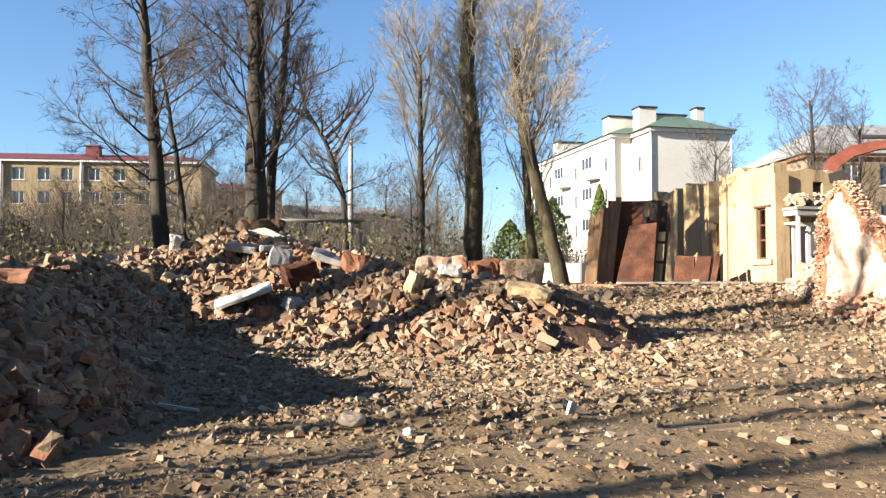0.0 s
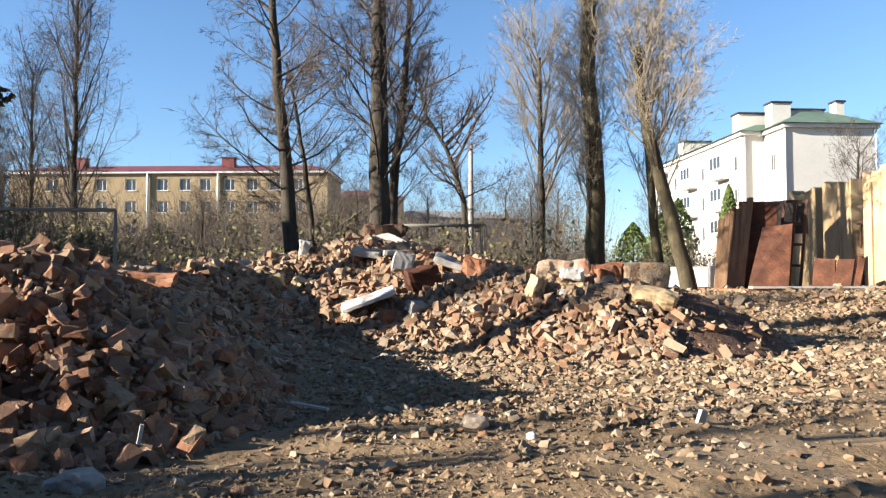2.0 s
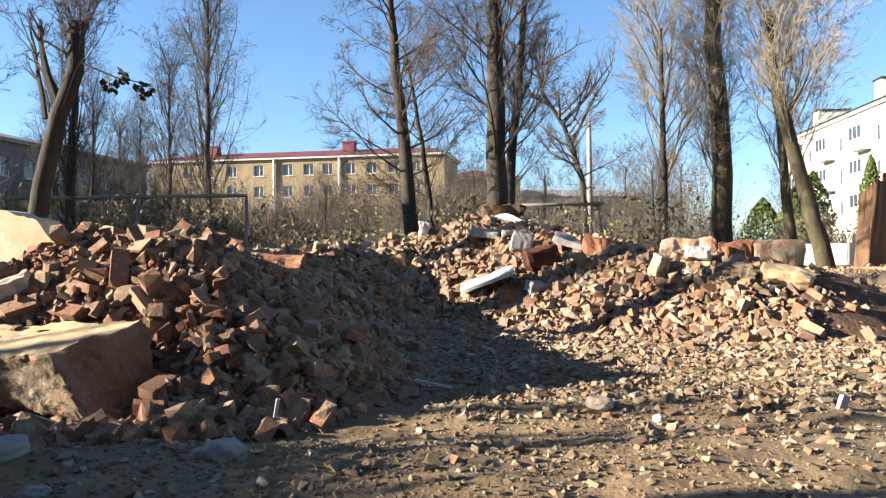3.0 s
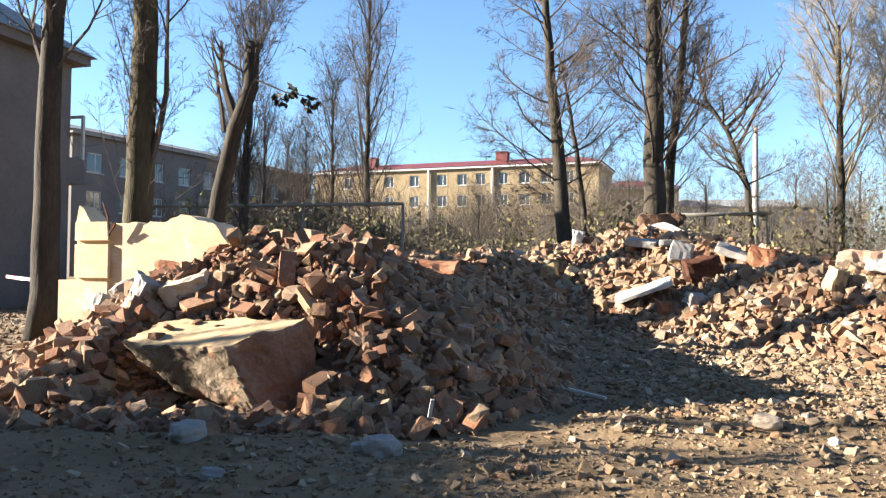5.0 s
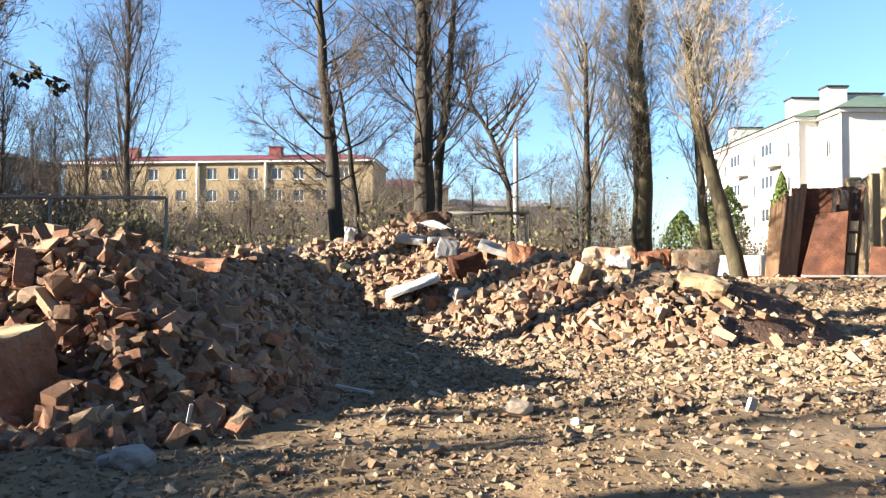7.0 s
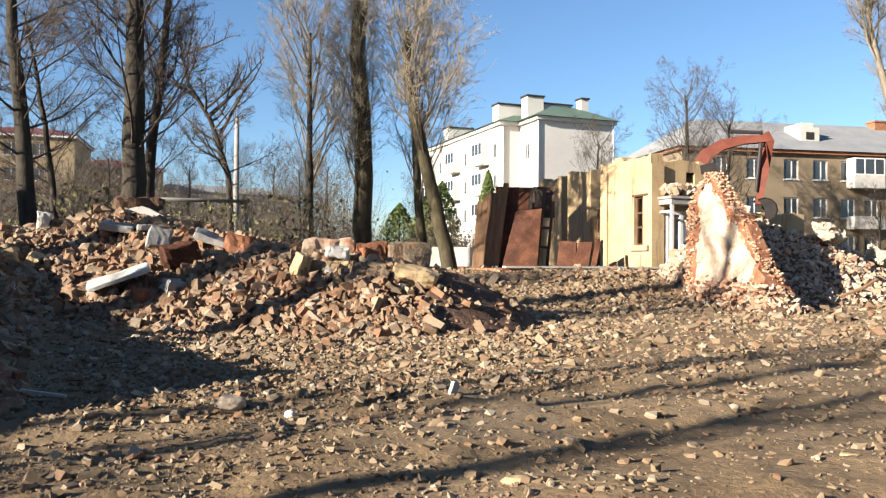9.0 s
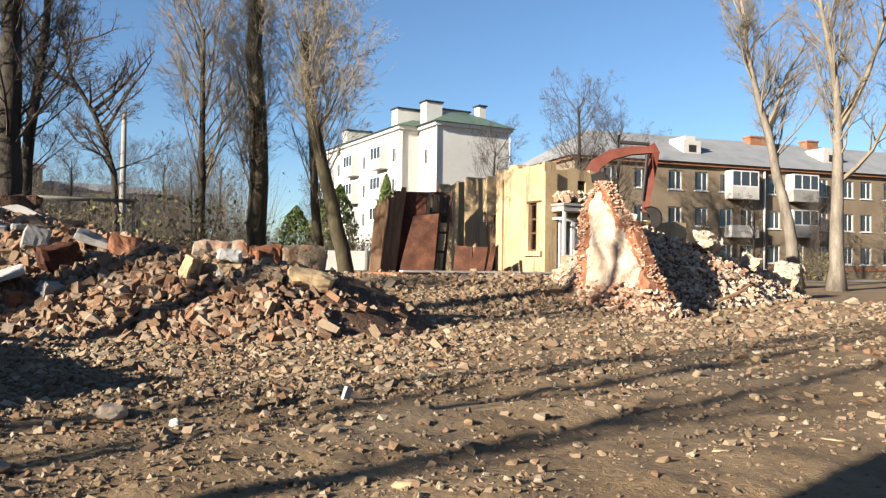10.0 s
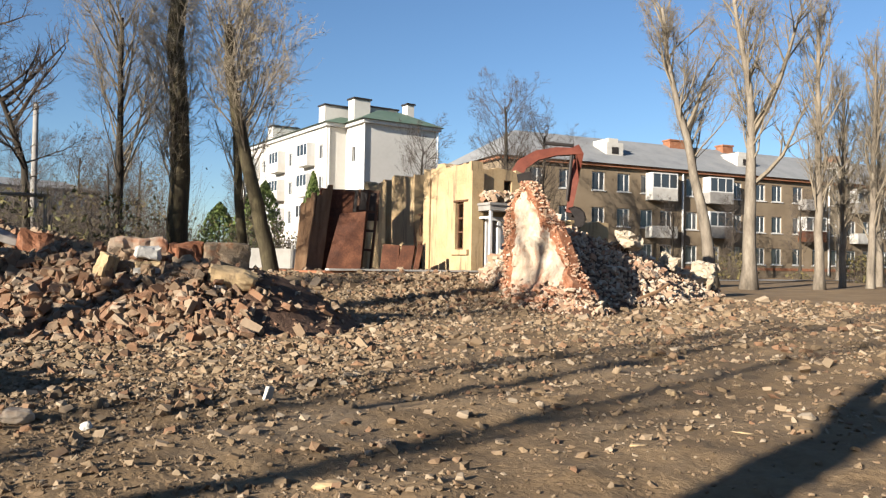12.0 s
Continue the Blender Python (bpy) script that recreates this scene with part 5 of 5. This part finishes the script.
def low_wall():
    W = thing("low_wall", "low stub of pale rendered wall with brick top", "wall", at=pose(3.35, 17.35, 1.2, 0, 0, -13))
    part("pale_stretch", rough_shift(rough_block((1.15, 0.4, 0.72), 3, 0.045, 9), 0.575), INNER, W)
    part("brick_stretch", rough_shift(rough_block((0.75, 0.42, 0.64), 6, 0.05, 8), 1.53), REDBRICK, W, "red brick stretch")
    part("grey_stretch", rough_shift(rough_block((1.0, 0.38, 0.68), 9, 0.03, 7), 2.4), BLOCKFACE, W, "grey rendered stretch")


def rough_shift(me, dx):
    me.transform(Matrix.Translation((dx, 0, 0)))
    return me


low_wall()

# ---- spoil behind the torn wall ----
SPOIL = [(19.2, 21.7, 3.0), (19.6, 21.3, 3.0), (21.3, 20.9, 2.45), (22.6, 20.8, 2.2), (25.6, 21.2, 1.5), (28.5, 21.8, 1.1), (30.0, 22.2, 0.4)]


def spoil_height(x, y):
    best = -9.0
    for (ax, ay, az), (bx, by, bz) in zip(SPOIL, SPOIL[1:]):
        dx, dy = bx - ax, by - ay
        t = max(0.0, min(1.0, ((x - ax) * dx + (y - ay) * dy) / (dx * dx + dy * dy)))
        best = max(best, az + t * (bz - az) - 0.85 * math.hypot(x - ax - t * dx, y - ay - t * dy))
    # apron at the foot of the torn wall
    best = max(best, 0.55 - 0.7 * math.hypot((x - 16.5) * 1.1, max(0, abs(y - 18.4) - 2.0) * 1.5))
    return best + 0.15 + 0.14 * fbm(x, y, 1.1, 4, 6.0)


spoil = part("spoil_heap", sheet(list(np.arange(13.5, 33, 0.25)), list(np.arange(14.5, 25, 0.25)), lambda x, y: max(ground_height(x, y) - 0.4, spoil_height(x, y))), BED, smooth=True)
tagged(spoil, "heap of pale plaster and brick spoil behind the torn wall", "rubble", kind="stuff")
spots = []
for _ in range(26000):
    x, y = rng.uniform(14, 32), rng.uniform(15, 24)
    h = spoil_height(x, y) - ground_height(x, y)
    if h > 0.02 and rng.random() < 0.75:
        s = min(0.3, 0.05 * math.exp(abs(rng.gauss(0, 0.6))))
        spots.append((x, y, spoil_height(x, y) + s * 0.1, s))
scatter("spoil_rubble", "loose pale plaster lumps and bricks on spoil", spots, PALE_RUBBLE, 15, 0.7)
tagged(part("stick", Mesh().tube([(18.9, 16.6, 0.5), (19.6, 16.4, 0.75), (20.0, 16.3, 1.0)], [0.05, 0.06, 0.05], 6), BOARD), "pale broken lath in shaded spoil", "stick")
# bricks standing out along the torn edge
edge = [(0.0, 2.9), (0.35, 3.45), (0.7, 3.75), (1.2, 4.15), (1.6, 4.1), (2.0, 3.6), (2.4, 3.2), (2.7, 2.95), (3.1, 2.7), (3.5, 2.2), (4.0, 1.5), (4.5, 0.9), (4.9, 0.2)]
spots = []
TORN = Matrix.Translation((16.75, 20.7, 0.15)) @ Matrix.Rotation(radians(-92), 4, "Z") @ Matrix.Diagonal((0.82, 0.9, 1, 1))
for _ in range(1500):
    u = rng.uniform(0.0, 4.9)
    q = TORN @ Vector((u + rng.gauss(0, 0.05), rng.uniform(-0.04, 0.5), float(np.interp(u, [e[0] for e in edge], [e[1] for e in edge])) - abs(rng.gauss(0, 0.16)) + 0.05))
    spots.append((q.x, q.y, q.z, rng.uniform(0.04, 0.085)))
for _ in range(700):
    z = rng.uniform(0.1, 3.3)
    q = TORN @ Vector((abs(rng.gauss(0.05, 0.35)), rng.uniform(-0.1, 0.3) - 0.3 * max(0, 1.3 - z), z))
    spots.append((q.x, q.y, q.z, rng.uniform(0.04, 0.11)))
for _ in range(500):
    q = TORN @ Vector((rng.uniform(0.9, 5.3), rng.gauss(-0.45, 0.22), abs(rng.gauss(0, 0.3))))
    spots.append((q.x, q.y, max(q.z, ground_height(q.x, q.y)), rng.uniform(0.05, 0.16)))
scatter("torn_brick_edge", "red bricks and mortar sticking out of the torn wall edge", spots, TORN_BRICK, 18, 0.3)
# crumbling brickwork over the porch
spots = [(CX + rng.uniform(0.3, 2.6), CY - rng.uniform(0.0, 0.9), 3.95 + 0.25 * rng.random() ** 2 + 0.28 * rng.random(), rng.uniform(0.07, 0.2)) for _ in range(160)]
scatter("porch_rubble", "pale bricks tumbled on the porch canopy", spots, PALE_RUBBLE, 16, 0.7)
spots = []
for _ in range(70):
    u = rng.random()
    spots.append((CX + 0.1 + rng.random() * 0.35, CY + 0.3 + 2.8 * u, 5.35 + 0.12 * rng.random(), rng.uniform(0.08, 0.16)))
scatter("wall_top_bricks", "loose pale bricks along the broken wall top", spots, PALE_RUBBLE, 17, 0.4)


# ---- rusty sheets and boards leaning by the ruin ----
def leaning_sheet(name, label, foot_a, foot_b, top_b, top_a, mat, thick=0.05, ribs=0):
    """A sheet set by its two feet and two upper corners, with a folded rim."""
    A, B, C, D = (Vector(p) for p in (foot_a, foot_b, top_b, top_a))
    n = (B - A).cross(D - A).normalized() * thick
    T = thing(name, label, "metal sheet" if mat is RUST else "board", "sheets leaning by the ruin")
    part("panel", Mesh().add([A, B, C, D, A + n, B + n, C + n, D + n], [(3, 2, 1, 0), (4, 5, 6, 7), (0, 1, 5, 4), (1, 2, 6, 5), (2, 3, 7, 6), (3, 0, 4, 7)]), mat, T)
    for p, q in ((A, D), (B, C), (D, C)):
        m = [p - n * 0.8, q - n * 0.8]
        part("rim", Mesh().tube(m, [0.03, 0.03], 5), mat, T)
    for k in range(ribs):
        f = (k + 1) / (ribs + 1)
        part("rib", Mesh().tube([A.lerp(B, f) - n * 0.6, D.lerp(C, f) - n * 0.6], [0.025, 0.025], 4), mat, T)


leaning_sheet("metal_sheet", "large rusty steel sheet leaning on edge", (12.95, 27.0, 1.2), (14.1, 26.3, 1.2), (14.35, 26.4, 3.5), (13.55, 27.0, 3.4), RUST)
leaning_sheet("metal_sheet", "tall dark rusted sheet behind the others", (12.75, 27.6, 1.2), (13.9, 27.2, 1.2), (14.35, 27.4, 4.35), (13.1, 27.9, 4.45), RUST)
leaning_sheet("metal_sheet", "short orange rusted sheet leaning on the wall", (14.75, 25.9, 1.2), (15.3, 25.5, 1.2), (15.5, 25.7, 2.2), (15.0, 26.1, 2.25), RUST)
leaning_sheet("metal_sheet", "short orange rusted sheet leaning on the wall", (15.2, 25.4, 1.2), (15.65, 25.1, 1.2), (15.95, 25.3, 2.2), (15.55, 25.6, 2.2), RUST)
leaning_sheet("metal_sheet", "narrow orange rusted strip leaning on the wall", (15.7, 25.0, 1.2), (15.85, 24.9, 1.2), (16.2, 25.1, 2.2), (16.05, 25.2, 2.25), RUST)
for i in range(6):
    f = i / 5
    a = Vector((11.95 + 0.75 * f, 27.6 - 0.35 * f, 1.15))
    t = Vector((12.3 + 0.95 * f, 27.9 - 0.4 * f, 3.9 + 0.55 * f + 0.1 * ((i * 7) % 3 - 1)))
    w = Vector((0.16, -0.06, 0))
    leaning_sheet("wooden_board", "weathered brown plank standing on end", a, a + w, t + w, t, BOARD)
tagged(part("window_casing", bars(Mesh(), 0, 0.9, 0, 3.4, 0.1, 0, 0.1, mull=(0.45,), rails=(0.9, 1.7, 2.5)), WOODFRAME), "dark old window casing standing in the gap", "window frame").matrix_world = pose(14.6, 28.2, 1.2, -6, 4, -40)
tagged(part("roof_panel", Mesh().box((0, 0, 0), (1.9, 0.1, 1.3), pose(14.2, 29.0, 3.3, -8, 0, -25)), DARK), "dark roofing panel hanging over the gap", "panel")


# ---- excavator behind the ruin ----
def box_beam(pts, w, hs):
    """A welded box beam in the x/z plane through pts, hs: its height at each point."""
    M = Mesh()
    P = [Vector(p) for p in pts]
    rings = []
    for i, p in enumerate(P):
        d = (P[min(i + 1, len(P) - 1)] - P[max(i - 1, 0)]).normalized()
        side = d.cross(Vector((0, 0, 1))).normalized() * w / 2
        up = side.cross(d).normalized() * hs[i] / 2
        rings += [p + side + up, p - side + up, p - side - up, p + side - up]
    F = [(4 * i + j, 4 * i + (j + 1) % 4, 4 * i + 4 + (j + 1) % 4, 4 * i + 4 + j) for i in range(len(P) - 1) for j in range(4)]
    n = 4 * len(P) - 4
    return M.add([tuple(v) for v in rings], F + [(3, 2, 1, 0), (n, n + 1, n + 2, n + 3)])


E = thing("excavator", "red tracked excavator working behind the ruin", "excavator")
part("boom", box_beam([(20.2, 25.75, 4.3), (20.75, 25.36, 5.05), (21.1, 25.1, 5.8), (21.6, 24.75, 6.2), (22.3, 24.28, 6.38), (23.05, 23.75, 6.4)], 0.4, [0.45, 0.5, 0.5, 0.42, 0.34, 0.26]), RED, E)
st = part("stick", box_beam([(22.95, 23.8, 6.65), (23.1, 23.74, 6.3), (22.98, 23.85, 5.2), (22.8, 24.0, 3.8)], 0.32, [0.2, 0.42, 0.34, 0.24]), RED, E)
part("ram", Mesh().tube([(21.9, 24.55, 6.75), (22.9, 23.85, 6.65)], [0.09, 0.07], 8), DARK, E)
part("ram", Mesh().tube([(22.7, 23.75, 6.2), (22.6, 23.9, 4.3)], [0.08, 0.06], 8), DARK, st)
part("ram", Mesh().tube([(20.1, 25.5, 3.6), (21.1, 24.9, 5.3)], [0.1, 0.09], 8), DARK, E)
bk = Mesh()
for i in range(7):
    a0, a1 = radians(-30 + 30 * i), radians(-30 + 30 * (i + 1))
    for a in (a0,):
        p0, p1 = (0.5 * math.cos(a0), 0.5 * math.sin(a0)), (0.5 * math.cos(a1), 0.5 * math.sin(a1))
        bk.add([(p0[0], -0.45, p0[1]), (p1[0], -0.45, p1[1]), (p1[0], 0.45, p1[1]), (p0[0], 0.45, p0[1]), (p0[0] * 0.88, -0.45, p0[1] * 0.88), (p1[0] * 0.88, -0.45, p1[1] * 0.88), (p1[0] * 0.88, 0.45, p1[1] * 0.88), (p0[0] * 0.88, 0.45, p0[1] * 0.88)],
               [(0, 1, 2, 3), (7, 6, 5, 4), (0, 4, 5, 1), (3, 2, 6, 7)])
for s in (-0.45, 0.45):
    bk.add([(0, s, 0)] + [(0.5 * math.cos(radians(-30 + 30 * i)), s, 0.5 * math.sin(radians(-30 + 30 * i))) for i in range(8)], [(0, i + 1, i + 2) for i in range(7)])
bucket = part("bucket", bk, DARK, E)
bucket.matrix_basis = pose(22.95, 23.95, 3.55, 0, 60, -30)
for k in range(4):
    part("tooth", Mesh().box((0.36, -0.42 + 0.25 * k, -0.36), (0.5, -0.34 + 0.25 * k, -0.24)), DARK, bucket)
hs = part("upper_house", Mesh().box((18.3, 25.6, 1.9), (20.9, 28.2, 3.0)), RED, E)
cab = part("cab", Mesh().box((18.5, 25.65, 3.003), (19.6, 26.9, 4.3)), RED, E)
part("window", Mesh().box((18.6, 25.63, 3.4), (19.5, 25.647, 4.2)), GLASS, cab)
for s in (25.6, 27.5):
    part("track", Mesh().box((17.9, s, 1.25), (21.4, s + 0.6, 1.88)), DARK, E)
tagged(part("roof_fragment", Mesh().box((0, 0, 0), (1.1, 0.7, 0.35), pose(19.5, 24.2, 4.75, 6, -12, -30)), DARK), "dark broken roof box on the ruin", "roof")


# ---- pipes, pole, tape and garden wall ----
def pipe_frame(label, a, b, legs, r=0.06):
    T = thing("gas_pipe", label, "pipe")
    a, b = Vector(a), Vector(b)
    part("rail", Mesh().tube([a, b], [r, r], 8), PIPE, T, smooth=True)
    for f in legs:
        p = a.lerp(b, f)
        part("leg", Mesh().tube([(p.x, p.y, -0.2), (p.x, p.y, p.z)], [r * 0.9, r * 0.9], 8), PIPE, T, smooth=True)


pipe_frame("raised grey-green steel pipe on posts", (-16.5, 21.3, 3.45), (-8.23, 23.36, 3.61), (0.2, 0.62, 1.0), 0.055)
pipe_frame("raised rusty steel pipe on posts", (0.36, 30.64, 3.7), (3.92, 31.52, 3.78), (0.05, 0.95, 1.0), 0.07)
pole = thing("utility_pole", "tapered pale concrete utility pole", "pole", at=pose(4.2, 39.7, 0))
part("shaft", Mesh().tube([(0, 0, 0), (0, 0, 4), (0, 0, 8.65)], [0.17, 0.15, 0.11], 8), CONCRETE, pole, smooth=True)
part("bracket", Mesh().box((-0.05, -0.2, 8.3), (0.05, 0.2, 8.38)), DARK, pole)
tape = thing("barrier_tape", "red and white barrier tape strung between trunks", "tape")
for k in range(14):
    p = [Vector((-13.2, 12.6, 1.2)).lerp(Vector((-8.9, 11.8, 1.25)), f / 14) - Vector((0, 0, 0.12 * math.sin(math.pi * f / 14))) for f in (k, k + 1)]
    part("stripe", Mesh().add([p[0], p[1], p[1] + Vector((0, 0.004, 0.07)), p[0] + Vector((0, 0.004, 0.07)), p[0] + Vector((0, 0.003, 0)), p[1] + Vector((0, 0.003, 0)), p[1] + Vector((0, 0.007, 0.07)), p[0] + Vector((0, 0.007, 0.07))],
                              [(0, 1, 2, 3), (7, 6, 5, 4), (3, 2, 6, 7), (0, 4, 5, 1)]), TAPE if k % 2 else TAPERED, tape)
gw = thing("garden_wall", "white painted garden wall behind the trees", "wall", at=pose(16.0, 44, 0, 0, 0, -20))
for k in range(5):
    part("panel", Mesh().box((2.6 * k, 0, 0), (2.6 * k + 2.45, 0.15, 2.3)), LIME, gw)
    part("post", Mesh().box((2.6 * k - 0.12, -0.05, 0), (2.6 * k - 0.003, 0.2, 2.5)), LIME, gw)


# the pale footway in front of the brick house
way = Mesh()
xs = list(np.arange(30, 95, 1.5))
for dy, dz in ((0.0, 0.04), (2.6, 0.04)):
    way.add([(x, 33.5 - 0.18 * (x - 40) + dy, ground_height(x, 33.5 - 0.18 * (x - 40) + dy) + dz) for x in xs], [])
way.f += [(i, i + 1, len(xs) + i + 1, len(xs) + i) for i in range(len(xs) - 1)]
tagged(part("pavement", way, CONCRETE), "pale asphalt footway along the house", "pavement", kind="structure")

# ---- undergrowth and evergreens ----
def thicket(name, label, patches, mat, leaf, seed, shoots=4):
    """Bare suckers and shrubs: bundles of thin stems. patches: (x, y, radius, height, stems)."""
    rs = np.random.RandomState(seed)
    M = Mesh()
    L = Mesh()
    for x, y, rad, h, n in patches:
        o = np.stack([x + rs.normal(0, rad * 0.5, n), y + rs.normal(0, rad * 0.5, n), rs.uniform(-0.1, 0.8, n) * h * 0.4], 1)
        d = rs.normal(0, 0.22, (n, 3)) + (0, 0, 1)
        d /= np.linalg.norm(d, axis=1)[:, None]
        twig_batch(M, o, d, h * rs.uniform(0.35, 0.8, n), rs.uniform(0.008, 0.022, n), seed, 0.02, shoots)
        k = int(n * 5)
        c = np.stack([x + rs.normal(0, rad * 0.55, k), y + rs.normal(0, rad * 0.55, k), rs.uniform(0.1, 0.85, k) * h], 1)
        q = rs.normal(0, 1, (k, 2, 3))
        q /= np.linalg.norm(q, axis=2)[:, :, None]
        s = rs.uniform(0.06, 0.16, k)[:, None]
        V = np.stack([c - q[:, 0] * s, c + q[:, 1] * s * 0.6, c + q[:, 0] * s, c - q[:, 1] * s * 0.6], 1).reshape(-1, 3)
        L.add(V, (np.arange(k)[:, None] * 4 + np.arange(4)).tolist())
    T = thing(name, label, "shrub", kind="stuff")
    part("stems", M, mat, T)
    part("leaves", L, leaf, T)


rp = random.Random(21)
near_patches = [(rp.uniform(-16, 9), rp.uniform(27, 46), rp.uniform(0.8, 1.8), rp.uniform(2.5, 5.0), 60) for _ in range(60)]
near_patches += [(rp.uniform(-19, -9), rp.uniform(19, 30), rp.uniform(0.6, 1.5), rp.uniform(2.0, 4.5), 60) for _ in range(18)]
# dense clumps out of view, added to shade the ground by the block
near_patches += [(-9.5, 3.2, 0.8, 3.0, 320), (-9.2, 3.75, 0.5, 2.9, 210), (-10.2, 2.8, 0.8, 3.1, 280), (-9.0, 2.7, 0.8, 2.7, 280), (-9.0, 2.0, 0.7, 2.6, 220)]
thicket("undergrowth", "tangled bare shrubs with a few olive leaves", near_patches, TWIG, BUSH, 31, 3)
far_patches = [(rp.uniform(-45, 18), rp.uniform(55, 88), rp.uniform(1.5, 3.0), rp.uniform(6, 11), 85) for _ in range(80)]
far_patches += [(rp.uniform(-42, -6), rp.uniform(70, 93), rp.uniform(1.5, 3.0), rp.uniform(8, 12.5), 85) for _ in range(34)]
far_patches += [(rp.uniform(4, 24), rp.uniform(44, 60), rp.uniform(1.0, 2.0), rp.uniform(3, 6), 70) for _ in range(16)]
far_patches += [(rp.uniform(40, 80), rp.uniform(26, 40), rp.uniform(0.8, 1.6), rp.uniform(1.5, 4), 50) for _ in range(14)]
thicket("undergrowth", "hazy bare brush in front of far houses", far_patches, TWIG, LEAF, 32, 3)


def evergreen(x, y, h, r):
    T = thing("thuja", "slender dark green thuja", "tree", "evergreens", at=pose(x, y, 0.5))
    part("trunk", Mesh().tube([(0, 0, 0), (0, 0, h * 0.9)], [0.12, 0.02], 6), BARK, T)
    rs = np.random.RandomState(int(x * 10))
    k = 2600
    z = rs.uniform(0.02, 1, k) ** 0.8
    rr = r * np.minimum(1, (1 - z) * 2.2) ** 0.7 * rs.uniform(0.5, 1.05, k)
    a = rs.uniform(0, 6.283, k)
    c = np.stack([rr * np.cos(a), rr * np.sin(a), z * h], 1)
    q = rs.normal(0, 1, (k, 2, 3))
    q[:, 0, 2] += 1.5
    q /= np.linalg.norm(q, axis=2)[:, :, None]
    s = rs.uniform(0.1, 0.22, k)[:, None]
    V = np.stack([c - q[:, 0] * s, c + q[:, 1] * s * 0.5, c + q[:, 0] * s, c - q[:, 1] * s * 0.5], 1).reshape(-1, 3)
    part("crown", Mesh().add(V, (np.arange(k)[:, None] * 4 + np.arange(4)).tolist()), THUJA, T)


for x, y, h, r in ((25.0, 55.0, 8.0, 0.9), (21.9, 57.0, 7.2, 1.5), (20.3, 56.2, 6.0, 1.4), (18.7, 58, 5.4, 1.6)):
    evergreen(x, y, h, r)
# the hanging branch with a few dark leaves
br = thing("leafy_branch", "hanging branch end with a few dark withered leaves", "branch")
part("twig", Mesh().tube([(-11.2, 17.5, 6.9), (-10.2, 17.3, 6.3), (-9.3, 17.2, 5.9), (-8.5, 17.1, 5.7)], [0.035, 0.028, 0.02, 0.01], 5), BARK, br)
for i, c in enumerate(((-8.55, 17.1, 5.55), (-9.4, 17.2, 5.7), (-9.05, 17.15, 5.85))):
    leaves(br, 60 + i, 26, c, 0.2, (0.26, 0.26, 0.18), DARKLEAF)


# ---- whole bricks and big lumps on the near heap, one by one ----
for x, y, z, s in near:
    ob = part("brick", LUMPS[rng.randrange(len(LUMPS))], None, heap)
    ob.location, ob.scale = (x, y, z + 0.02), (s, s, s)
    ob.rotation_euler = (rng.gauss(0, 0.6), rng.gauss(0, 0.6), rng.uniform(0, 6.28))
